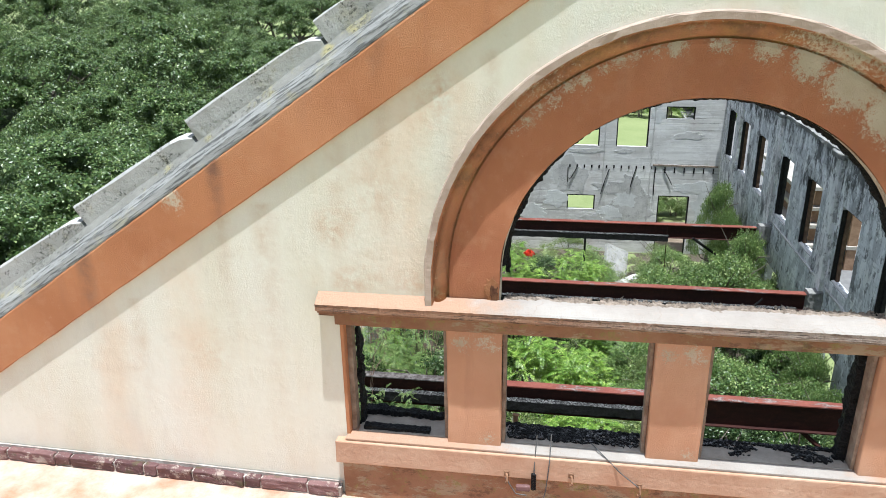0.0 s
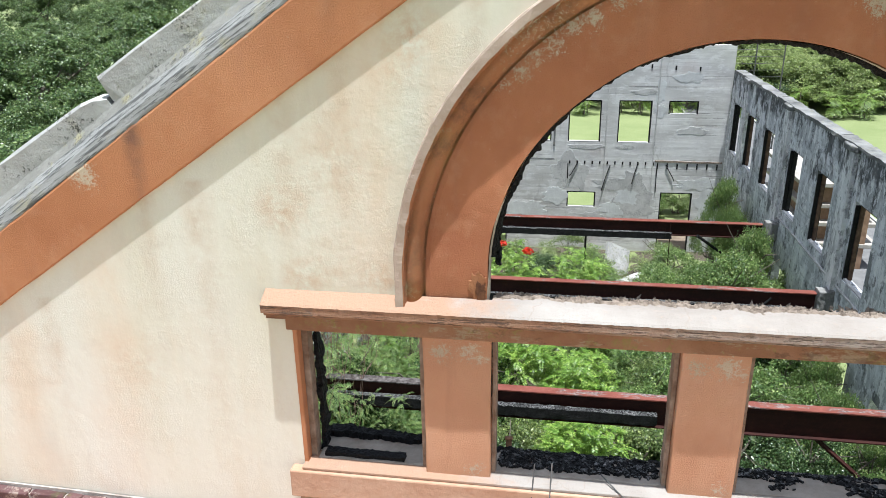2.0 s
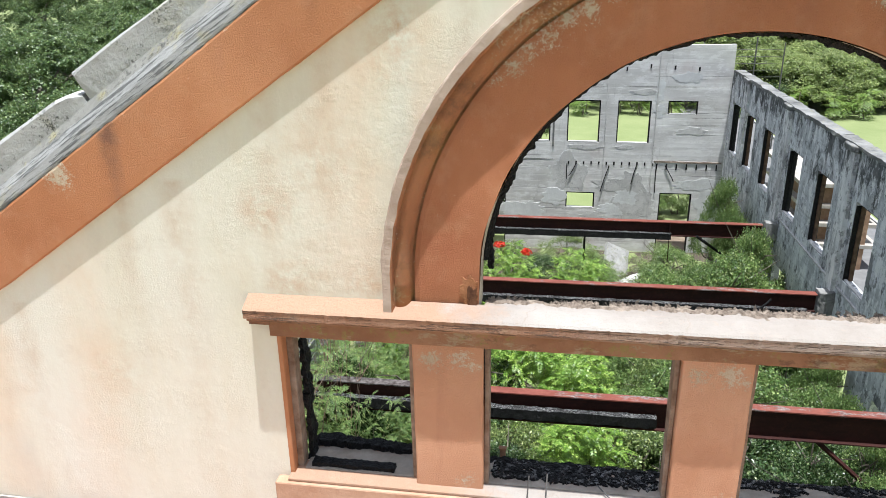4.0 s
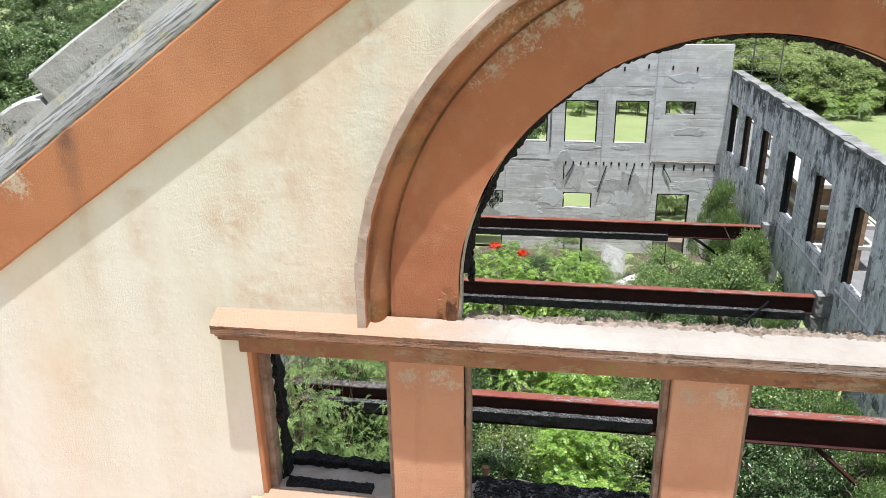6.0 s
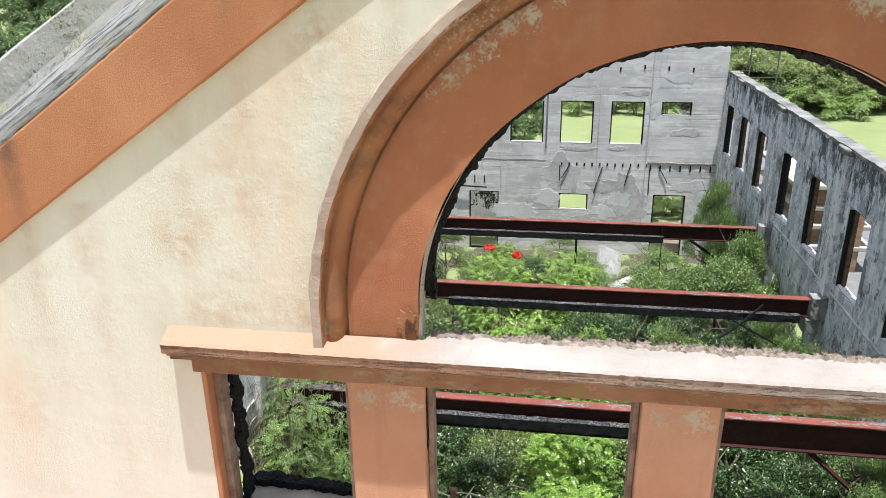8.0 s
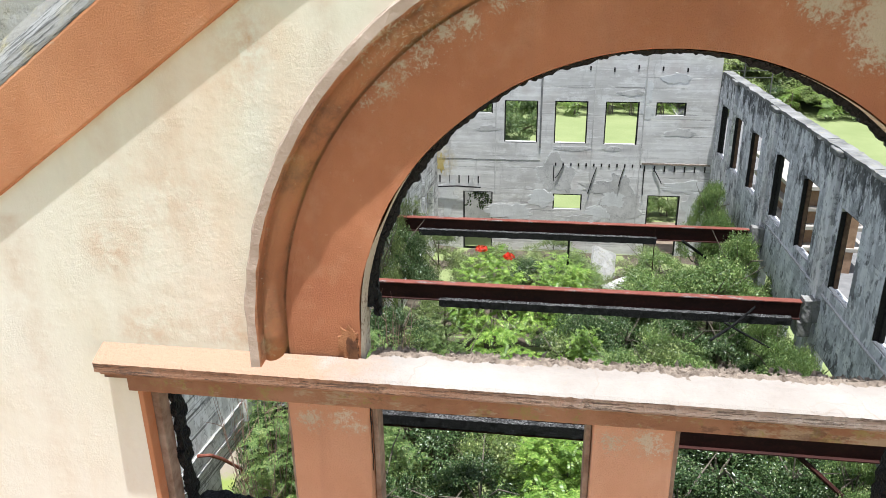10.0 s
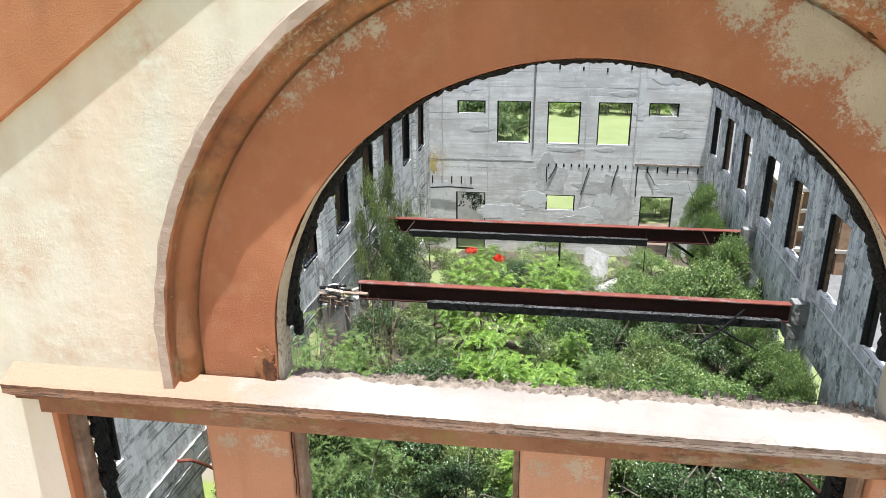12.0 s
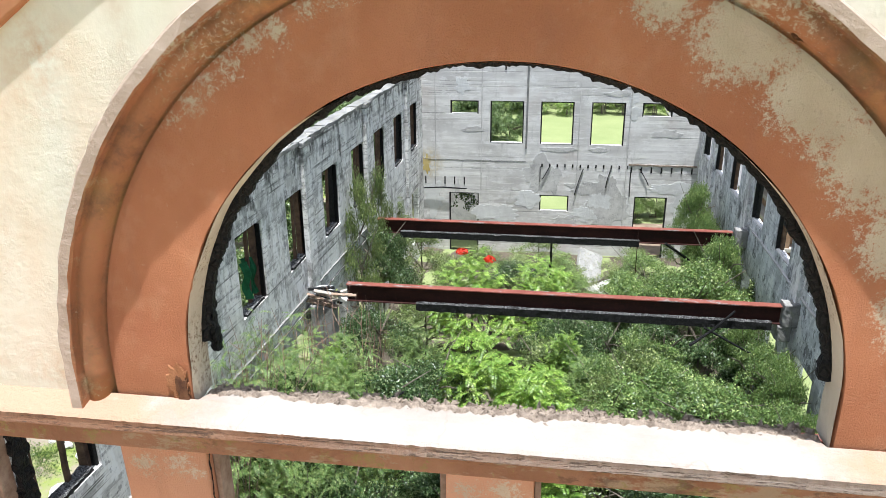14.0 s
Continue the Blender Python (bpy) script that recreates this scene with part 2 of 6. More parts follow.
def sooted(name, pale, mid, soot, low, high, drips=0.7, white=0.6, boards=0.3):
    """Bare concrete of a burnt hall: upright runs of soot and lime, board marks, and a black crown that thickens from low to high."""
    m = mat(name, 0.93); n = Net(m)
    half = tuple(0.5 * (a + b) for a, b in zip(mid, soot))
    tall = n.stretch(1.5, 1.5, 0.42)
    c = n.ramp(n.noise(1.2, 6, 0.6, n.stretch(1.3, 1.3, 0.8)), (0.42, mid), (0.58, pale))
    rows = n.noise(1.0, 5, 0.7, n.stretch(0.5, 0.5, 8.0))
    c = n.mix(n.step(rows, 0.52, 0.56, 0, boards), c, half)
    c = n.mix(n.step(n.noise(1.7, 7, 0.64, tall), 0.50, 0.58, 0, 0.5), c, half)
    c = n.mix(n.step(n.noise(2.9, 7, 0.66, n.stretch(1.4, 1.4, 0.6), 0.5), 0.53, 0.55, 0, white), c, tuple(min(0.85, 1.4 * v) for v in pale))
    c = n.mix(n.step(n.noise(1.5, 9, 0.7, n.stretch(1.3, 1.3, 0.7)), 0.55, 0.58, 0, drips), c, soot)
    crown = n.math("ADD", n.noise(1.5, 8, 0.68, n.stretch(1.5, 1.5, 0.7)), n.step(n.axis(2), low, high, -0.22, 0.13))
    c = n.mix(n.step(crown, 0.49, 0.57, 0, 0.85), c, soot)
    c = n.mix(n.step(n.noise(6.5, 8, 0.72), 0.57, 0.60, 0, 0.5), c, soot)
    c = n.mix(n.step(n.noise(6.0, 8, 0.72, n.stretch(1.2, 1.2, 0.7)), 0.56, 0.59, 0, 0.7), c, pale)
    c = n.mix(n.step(n.noise(24, 9, 0.88), 0.60, 0.64, 0, 0.5), c, soot)
    lines = n.step(n.noise(1.0, 3, 0.5, n.stretch(0.22, 0.22, 17)), 0.59, 0.63)
    c = n.mix(n.math("MULTIPLY", lines, n.step(n.noise(0.9, 5, 0.65), 0.42, 0.56, 0, boards)), c, soot)
    n.color(c)
    n.bump((n.noise(55, 6, 0.75), 0.4, 0.005), (n.noise(9, 8, 0.7), 0.45, 0.012), (rows, 0.3, 0.010))
    return m


def board_marked():
    """Pale cast concrete: wide boards of the formwork, each of its own tone, soft level streaks, a few dark joints, stains and nail holes."""
    m = mat("board_marked_concrete", 0.93); n = Net(m)
    c = n.ramp(n.noise(0.55, 6, 0.62, n.stretch(0.7, 1, 1.4)), (0.36, (0.50, 0.485, 0.465)), (0.62, (0.78, 0.77, 0.745)))
    wide = n.noise(1.0, 2, 0.5, n.stretch(0.12, 1, 5.5))
    c = n.mix(n.step(wide, 0.44, 0.60, 0.0, 0.5), c, (0.54, 0.53, 0.515))
    c = n.mix(n.step(n.noise(2.3, 8, 0.7, n.stretch(0.8, 1, 1.6)), 0.53, 0.60, 0, 0.55), c, (0.80, 0.795, 0.78))
    streak = n.noise(1.0, 8, 0.78, n.stretch(0.55, 1, 9.0))
    c = n.mix(n.step(streak, 0.50, 0.64, 0, 0.5), c, (0.44, 0.425, 0.41))
    c = n.mix(n.step(n.noise(1.0, 8, 0.75, n.stretch(0.45, 1, 11.0)), 0.56, 0.64, 0, 0.6), c, (0.86, 0.855, 0.84))
    joint = n.step(n.noise(1.0, 3, 0.5, n.stretch(0.10, 1, 21)), 0.61, 0.65)
    c = n.mix(n.math("MULTIPLY", joint, n.step(n.noise(0.8, 6, 0.7), 0.46, 0.56, 0, 0.7)), c, (0.19, 0.185, 0.18))
    c = n.mix(n.step(n.noise(1.6, 9, 0.78, n.stretch(1.8, 1, 0.35)), 0.56, 0.66, 0, 0.5), c, (0.33, 0.32, 0.31))
    c = n.mix(n.step(n.noise(17, 9, 0.85), 0.60, 0.66, 0, 0.6), c, (0.20, 0.195, 0.19))
    c = n.mix(n.step(n.noise(0.5, 5, 0.6), 0.58, 0.70, 0, 0.35), c, (0.42, 0.33, 0.30))
    c = n.mix(n.math("MULTIPLY", n.ball(-4.55, 27.28, 3.75, 0.75), n.step(n.noise(4, 8, 0.75), 0.42, 0.56, 0, 1.0)), c, (0.50, 0.37, 0.08))
    n.color(c)
    n.bump((n.noise(50, 6, 0.75), 0.4, 0.004), (n.noise(8, 8, 0.7), 0.35, 0.008), (streak, 0.25, 0.008), (joint, 0.5, -0.006))
    return m


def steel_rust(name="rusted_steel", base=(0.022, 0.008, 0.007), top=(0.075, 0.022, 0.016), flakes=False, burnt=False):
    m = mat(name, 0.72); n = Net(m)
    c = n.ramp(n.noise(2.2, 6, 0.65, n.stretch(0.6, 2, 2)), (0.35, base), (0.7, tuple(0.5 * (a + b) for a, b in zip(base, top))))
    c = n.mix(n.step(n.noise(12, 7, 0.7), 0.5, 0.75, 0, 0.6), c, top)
    if flakes:
        c = n.mix(n.math("MULTIPLY", n.step(n.noise(1.3, 8, 0.75, n.stretch(0.8, 3, 3)), 0.56, 0.6), 0.8), c, n.ramp(n.noise(20, 6, 0.7), (0.4, (0.05, 0.05, 0.05)), (0.6, (0.30, 0.28, 0.27))))
    if burnt:
        edge = n.math("ADD", n.axis(0), n.math("MULTIPLY", n.math("SUBTRACT", n.noise(3, 7, 0.7), 0.5), 2.0))
        c = n.mix(n.step(edge, -2.5, -1.9, 0.95, 0.0), c, n.ramp(n.noise(14, 7, 0.7), (0.4, (0.022, 0.020, 0.019)), (0.65, (0.16, 0.15, 0.145))))
    n.color(c)
    n.bump((n.noise(45, 6, 0.7), 0.5, 0.005))
    return m


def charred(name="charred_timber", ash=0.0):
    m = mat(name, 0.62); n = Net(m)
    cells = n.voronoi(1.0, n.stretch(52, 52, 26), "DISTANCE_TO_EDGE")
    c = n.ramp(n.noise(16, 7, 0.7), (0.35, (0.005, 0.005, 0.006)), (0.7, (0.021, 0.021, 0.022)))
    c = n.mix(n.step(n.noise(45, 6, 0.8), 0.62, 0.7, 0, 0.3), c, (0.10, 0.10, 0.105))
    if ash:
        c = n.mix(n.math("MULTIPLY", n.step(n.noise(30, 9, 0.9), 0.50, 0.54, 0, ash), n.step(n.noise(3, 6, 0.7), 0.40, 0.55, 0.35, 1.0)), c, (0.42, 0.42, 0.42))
    n.color(c)
    n.b.inputs["Specular IOR Level"].default_value = 0.22
    c2 = n.step(cells, 0.02, 0.2)
    n.bump((c2, 0.9, 0.014), (n.noise(60, 6, 0.75), 0.8, 0.008))
    return m


def old_brick():
    """Maroon brick with smears of mortar and a little moss."""
    m = mat("maroon_glazed_brick", 0.6); n = Net(m)
    tone = n.math("ADD", n.math("MULTIPLY", n.objrand(), 0.5), n.math("MULTIPLY", n.noise(9, 6, 0.65), 0.6))
    c = n.ramp(tone, (0.25, (0.075, 0.035, 0.036)), (0.8, (0.19, 0.105, 0.10)))
    c = n.mix(n.step(n.noise(7, 8, 0.75), 0.55, 0.60, 0, 0.55), c, (0.46, 0.39, 0.33))
    c = n.mix(n.step(n.noise(28, 8, 0.8), 0.57, 0.62, 0, 0.6), c, (0.42, 0.36, 0.31))
    c = n.mix(n.step(n.noise(5, 7, 0.7), 0.58, 0.64, 0, 0.7), c, (0.085, 0.080, 0.035))
    n.color(c)
    n.bump((n.noise(60, 6, 0.7), 0.6, 0.005), (n.noise(17, 6, 0.7), 0.6, 0.01))
    return m


def plain(name, a, b, scale=4.0, rough=0.85, bump=0.3, size=0.01):
    m = mat(name, rough); n = Net(m)
    c = n.ramp(n.noise(scale, 6, 0.65), (0.32, a), (0.7, b))
    c = n.mix(n.step(n.noise(scale * 7, 6, 0.7), 0.55, 0.8, 0, 0.35), c, tuple(0.6 * v for v in a))
    n.color(c)
    n.bump((n.noise(scale * 12, 5, 0.65), bump, size))
    return m


def leaf(name, a, b, c, rough=0.5, glow=0.3):
    """Leaves: three greens spread over the single leaves, the darkest also for shaded gaps, the palest for glints; some
    light goes through.
    """
    m = mat(name, rough); n = Net(m)
    r = n.island()
    col = n.ramp(r, (0.0, a), (0.35, tuple(0.4 * u + 0.6 * v for u, v in zip(a, b))), (0.72, b), (1.0, c))
    # clumps darkened at random: shaded gaps of the crown put into the colour
    col = n.mix(n.step(n.noise(0.9, 3, 0.5), 0.35, 0.7, 0, 0.45), col, a)
    col = n.mix(n.step(n.noise(3.2, 4, 0.6), 0.42, 0.62, 0, 0.5), col, a)
    n.color(col)
    n.b.inputs["Specular IOR Level"].default_value = 0.5
    tr = n.t.nodes.new("ShaderNodeBsdfTranslucent")
    n.put(tr.inputs[0], n.mix(0.5, col, c))
    mx = n.t.nodes.new("ShaderNodeMixShader")
    mx.inputs[0].default_value = glow
    out = n.t.nodes["Material Output"]
    n.link(n.b.outputs[0], mx.inputs[1])
    n.link(tr.outputs[0], mx.inputs[2])
    n.link(mx.outputs[0], out.inputs[0])
    return m


def lawn(name, a, b, dirt=None, amount=0.0):
    m = mat(name, 0.95); n = Net(m)
    c = n.ramp(n.noise(0.35, 5, 0.6), (0.3, a), (0.7, b))
    c = n.mix(n.step(n.noise(5, 6, 0.7), 0.45, 0.7, 0, 0.4), c, a)
    if dirt:
        c = n.mix(n.step(n.noise(0.8, 6, 0.65), 0.62 - amount, 0.74 - amount), c, dirt)
    n.color(c)
    n.bump((n.noise(40, 6, 0.7), 0.6, 0.03))
    return m


CREAM = stucco_cream()
ORANGE_RAKE = stucco_orange("orange_rake_stucco", 0.0, ((-2.40, 0, 10.53, 0.13, 1.0), (-2.12, 0, 10.82, 0.10, 0.9), (-1.85, 0, 10.98, 0.08, 0.8), (-1.6, 0, 11.14, 0.07, 0.8), (-2.6, 0, 10.46, 0.08, 0.8), (-1.05, 0, 11.5, 0.06, 0.8), (-0.7, 0, 11.75, 0.06, 0.7)), ((-1.225, 0.04, 11.6, 0.55), (-2.14, 0.035, 10.75, 0.4), (-0.2, 0.03, 12, 0.5), (-3.0, 0.04, 10.2, 0.5)))
ORANGE_BAND = stucco_orange("orange_arch_stucco", 0.03, tuple((0.365 + (q + 0.035) * math.cos(radians(a)), 0, 10.11 + (q + 0.035) * math.sin(radians(a)), r, k) for a, q, r, k in (
    (6, 1.16, 0.16, 1.0), (16, 1.16, 0.2, 1.3), (27, 1.17, 0.21, 1.4), (38, 1.18, 0.22, 1.4), (49, 1.18, 0.22, 1.4), (60, 1.18, 0.20, 1.3), (71, 1.19, 0.16, 1.1), (80, 1.2, 0.12, 1.0), (90, 1.2, 0.10, 0.9), (99, 1.2, 0.10, 0.9),
    (103, 1.2, 0.10, 0.7), (107, 1.2, 0.10, 0.6), (111, 1.2, 0.10, 0.65), (115, 1.2, 0.11, 0.7), (119, 1.2, 0.12, 0.7), (123, 1.2, 0.12, 0.7), (127, 1.2, 0.12, 0.65), (131, 1.2, 0.11, 0.65), (135, 1.2, 0.10, 0.6), (139, 1.21, 0.09, 0.5))), paint=BURNT)
ORANGE_MOULD = stucco_orange("orange_moulding_stucco", 0.06, ((0.9, -0.05, 11.35, 0.5, 0.8), (-0.5, -0.05, 11.2, 0.4, 0.6)), grime_shade=0.3)
ORANGE_COL = stucco_orange("orange_column_stucco", 0.0, tuple((x + d, 0, z, r, k) for x in (-0.75, 0.355, 1.465) for d, z, r, k in ((-0.07, 9.75, 0.11, 0.7), (0.05, 9.76, 0.12, 0.75), (0.11, 9.73, 0.08, 0.6), (0.08, 9.14, 0.09, 0.55))), paint=FADED)
ORANGE_TRIM = stucco_orange("orange_trim_stucco", 0.05)
PEACH = plain("faded_peach_render", (0.44, 0.25, 0.16), (0.56, 0.39, 0.28), 2.4, 0.9, 0.6, 0.01)
ORANGE_DIRTY = stucco_orange("grimy_orange_render", 0.07, ((-0.75, 0, 9.85, 0.2, 0.6), (0.35, 0, 9.85, 0.25, 0.6)), grime_shade=0.55)


def shelf_paint():
    m = mat("bleached_peach_render", 0.9); n = Net(m)
    c = n.ramp(n.noise(2.2, 6, 0.65), (0.32, (0.28, 0.245, 0.215)), (0.7, (0.38, 0.35, 0.32)))
    rag = n.math("MULTIPLY", n.math("SUBTRACT", n.noise(5, 6, 0.7), 0.5), 0.9)
    away = n.math("ABSOLUTE", n.math("SUBTRACT", n.axis(0), 0.365))
    c = n.mix(n.step(n.math("ADD", away, rag), 0.85, 1.15, 0.0, 0.92), c, (0.38, 0.235, 0.155))
    c = n.mix(n.step(n.noise(24, 7, 0.75), 0.58, 0.68, 0, 0.35), c, (0.40, 0.30, 0.23))
    c = n.mix(n.step(n.noise(3.3, 6, 0.7, n.stretch(1.5, 4, 1)), 0.6, 0.68, 0, 0.35), c, (0.44, 0.36, 0.30))
    warp = n.t.nodes.new("ShaderNodeMixRGB")
    warp.inputs[0].default_value = 0.16
    n.link(n.pos, warp.inputs[1])
    tint = n.t.nodes.new("ShaderNodeTexNoise")
    tint.inputs["Scale"].default_value, tint.inputs["Detail"].default_value = 5.0, 8.0
    n.link(n.pos, tint.inputs["Vector"])
    n.link(tint.outputs["Color"], warp.inputs[2])
    crack = n.step(n.voronoi(4.2, warp.outputs[0], "DISTANCE_TO_EDGE"), 0.0, 0.012, 1.0, 0.0)
    c = n.mix(n.math("MULTIPLY", crack, n.step(n.noise(1.7, 4, 0.6), 0.46, 0.60, 0, 0.5)), c, (0.26, 0.19, 0.15))
    n.color(c)
    n.bump((n.noise(70, 6, 0.7), 0.6, 0.006), (n.noise(16, 6, 0.7), 0.5, 0.012))
    return m


SHELF_TOP = shelf_paint()


def weathered_edge():
    """Cracked old paint on the shelf's edge: brown-orange to one side, bleached grey further on, with level cracks."""
    m = mat("cracked_edge_paint", 0.9); n = Net(m)
    c = n.ramp(n.noise(3, 6, 0.65), (0.3, (0.27, 0.135, 0.08)), (0.7, (0.40, 0.25, 0.165)))
    grey = n.ramp(n.noise(8, 7, 0.7), (0.3, (0.28, 0.24, 0.21)), (0.7, (0.46, 0.41, 0.36)))
    rag = n.math("MULTIPLY", n.math("SUBTRACT", n.noise(4, 6, 0.7), 0.5), 2.2)
    c = n.mix(n.step(n.math("ADD", n.axis(0), rag), -0.5, 0.9, 0.0, 0.85), c, grey)
    lines = n.step(n.noise(1.0, 7, 0.75, n.stretch(7, 110, 110)), 0.52, 0.58)
    c = n.mix(n.math("MULTIPLY", lines, 0.8), c, (0.075, 0.055, 0.045))
    c = n.mix(n.step(n.noise(6, 8, 0.75), 0.60, 0.68, 0, 0.6), c, (0.10, 0.09, 0.085))
    n.color(c)
    n.bump((n.noise(1.0, 7, 0.75, n.stretch(7, 110, 110)), 0.9, 0.012), (n.noise(80, 6, 0.7), 0.6, 0.006))
    return m


def dirty_lintel():
    m = mat("mossy_lintel_paint", 0.92); n = Net(m)
    c = n.ramp(n.noise(3, 6, 0.65), (0.3, (0.24, 0.115, 0.062)), (0.7, (0.38, 0.215, 0.13)))
    c = n.mix(n.step(n.noise(4, 8, 0.75, n.stretch(1, 1, 2.5)), 0.52, 0.58, 0, 0.7), c, (0.38, 0.31, 0.21))
    c = n.mix(n.step(n.noise(9, 8, 0.8), 0.54, 0.60, 0, 0.7), c, (0.27, 0.23, 0.08))
    c = n.mix(n.step(n.noise(5, 8, 0.8, n.stretch(1, 1, 2)), 0.55, 0.61, 0, 0.6), c, (0.11, 0.065, 0.045))
    n.color(c)
    n.bump((n.noise(70, 6, 0.7), 0.8, 0.008), (n.noise(18, 6, 0.7), 0.6, 0.012))
    return m


EDGE, LINTEL = weathered_edge(), dirty_lintel()
BARE_RENDER = concrete("bare_render", (0.33, 0.245, 0.195), (0.46, 0.37, 0.305), (0.19, 0.12, 0.085), streaks=0.45)
SOFFIT = concrete("soffit_render", (0.46, 0.38, 0.29), (0.62, 0.55, 0.45), (0.20, 0.13, 0.09), streaks=0.5, specks=0.08)
FASCIA = concrete("weathered_fascia_render", (0.235, 0.14, 0.09), (0.37, 0.26, 0.19), (0.09, 0.075, 0.07), warm=0.4, streaks=0.5)
COPING = concrete("grey_coping_concrete", (0.28, 0.278, 0.268), (0.42, 0.418, 0.405), (0.055, 0.055, 0.05), streaks=0.35, lichen=0.22, specks=0.9)
RAKE_CAP = concrete("eroded_cap_concrete", (0.20, 0.20, 0.195), (0.33, 0.33, 0.322), (0.035, 0.036, 0.037), streaks=0.3, lichen=0.3, grain=math.atan(0.675))
RAKE_CAP_PLAIN = concrete("dirty_grey_concrete", (0.16, 0.158, 0.15), (0.30, 0.295, 0.285), (0.05, 0.05, 0.05), streaks=0.5, specks=0.6)
BROKEN = plain("broken_render_edge", (0.16, 0.125, 0.098), (0.44, 0.365, 0.295), 24, 0.95, 0.7, 0.014)
TOP_SOOT = concrete("sooty_wall_top", (0.09, 0.09, 0.09), (0.27, 0.27, 0.265), (0.03, 0.05, 0.05), streaks=0.5, lichen=0.2)
FAR_WALL = board_marked()
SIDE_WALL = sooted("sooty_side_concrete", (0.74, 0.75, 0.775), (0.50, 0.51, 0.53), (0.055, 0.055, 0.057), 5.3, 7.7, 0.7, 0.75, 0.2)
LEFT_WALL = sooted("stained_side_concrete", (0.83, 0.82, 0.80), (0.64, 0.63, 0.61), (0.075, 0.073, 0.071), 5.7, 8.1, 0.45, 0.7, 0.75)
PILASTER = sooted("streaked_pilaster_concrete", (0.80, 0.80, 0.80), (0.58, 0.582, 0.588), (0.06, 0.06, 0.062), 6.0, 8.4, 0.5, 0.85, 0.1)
PLASTER = concrete("old_plaster", (0.45, 0.44, 0.425), (0.61, 0.60, 0.58), (0.2, 0.2, 0.2), streaks=0.35, specks=0.2)

PLASTER_PALE = concrete("pale_plaster", (0.55, 0.55, 0.54), (0.68, 0.69, 0.68), (0.3, 0.3, 0.3), streaks=0.2)
# upper flanges get a redder, much paler steel than webs and lower flanges
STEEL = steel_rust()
STEEL_TOP = steel_rust("red_flange_steel", (0.13, 0.035, 0.024), (0.28, 0.10, 0.075), True)
STEEL_SCORCHED = steel_rust("scorched_red_flange_steel", (0.13, 0.035, 0.024), (0.28, 0.10, 0.075), True, True)
CHAR = charred()
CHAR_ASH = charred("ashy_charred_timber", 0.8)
WOOD_GREY = plain("weathered_timber", (0.17, 0.105, 0.07), (0.38, 0.30, 0.235), 11, 0.85, 0.4, 0.004)
BOARD = plain("bleached_sill_board", (0.26, 0.23, 0.195), (0.43, 0.39, 0.34), 7, 0.85, 0.4, 0.004)
WOOD_BROWN = plain("scorched_brown_timber", (0.045, 0.027, 0.020), (0.13, 0.08, 0.055), 6, 0.8, 0.4, 0.004)
BRICK = old_brick()
MORTAR = plain("pale_mortar", (0.26, 0.22, 0.19), (0.52, 0.47, 0.43), 12, 0.95, 0.5, 0.006)


# ---------------------------------------------------------------- mesh helpers
def mesh_from(name, bm, material):
    me = bpy.data.meshes.new(name)
    bm.to_mesh(me)
    bm.free()
    for m in material if isinstance(material, (list, tuple)) else (material,):
        me.materials.append(m)
    return me


def part(name, bm, material, parent=None, label=""):
    """Links a bmesh as one mesh object, under a thing or a part."""
    ob = new(name, mesh_from(name, bm, material))
    if parent is not None:
        ob.parent = parent
    if label:
        ob["label"] = label
    return ob


def thing(name, label, category, group="", kind="", at=(0, 0, 0), rz=0.0):
    ob = new(name)
    ob.matrix_basis = pose(*at, 0, 0, rz)
    return tagged(ob, label, category, group, kind)


def box(bm, x0, y0, z0, x1, y1, z1, bevel=0.0, m=None):
    r = bmesh.ops.create_cube(bm, size=1)
    v = r["verts"]
    bmesh.ops.scale(bm, vec=(abs(x1 - x0), abs(y1 - y0), abs(z1 - z0)), verts=v)
    bmesh.ops.translate(bm, vec=((x0 + x1) / 2, (y0 + y1) / 2, (z0 + z1) / 2), verts=v)
    if m is not None:
        bmesh.ops.transform(bm, matrix=m, verts=v)
    if bevel:
        bmesh.ops.bevel(bm, geom=list({e for a in v for e in a.link_edges}), offset=bevel, segments=2, affect="EDGES", profile=0.5)
    return bm


def boxed(*args, **kw):
    return box(bmesh.new(), *args, **kw)


def rough(bm, amount, scale, seed=0.0, cuts=0, keep=None):
    """Wears a mesh: cuts its faces finer, then pushes its points about."""
    if cuts:
        bmesh.ops.subdivide_edges(bm, edges=bm.edges[:], cuts=cuts, use_grid_fill=True)
    for v in bm.verts:
        if keep and keep(v.co):
            continue
        d = noise.noise_vector(v.co * scale + Vector((seed, seed * 1.7, -seed)))
        d += 0.5 * noise.noise_vector(v.co * scale * 2.7 + Vector((seed * 3, 2, seed)))
        v.co += d * amount
    return bm


def long_box(a, b, width, height, cuts, up=Vector((0, 0, 1))):
    """A bar of rectangular section from a to b, cut across into lengths."""
    a, b = Vector(a), Vector(b)
    d = (b - a).normalized()
    side = d.cross(up).normalized()
    u = side.cross(d).normalized()
    bm = bmesh.new()
    rings = []
    for i in range(cuts + 1):
        p = a.lerp(b, i / cuts)
        rings.append([bm.verts.new(p + side * sx * width / 2 + u * su * height / 2) for sx, su in ((-1, -1), (0, -1), (1, -1), (1, 0), (1, 1), (0, 1), (-1, 1), (-1, 0))])
    for r, s in zip(rings, rings[1:]):
        for k in range(8):
            bm.faces.new((r[k], r[(k + 1) % 8], s[(k + 1) % 8], s[k]))
    bm.faces.new(rings[0][::-1])
    bm.faces.new(rings[-1])
    bmesh.ops.recalc_face_normals(bm, faces=bm.faces)
    return bm


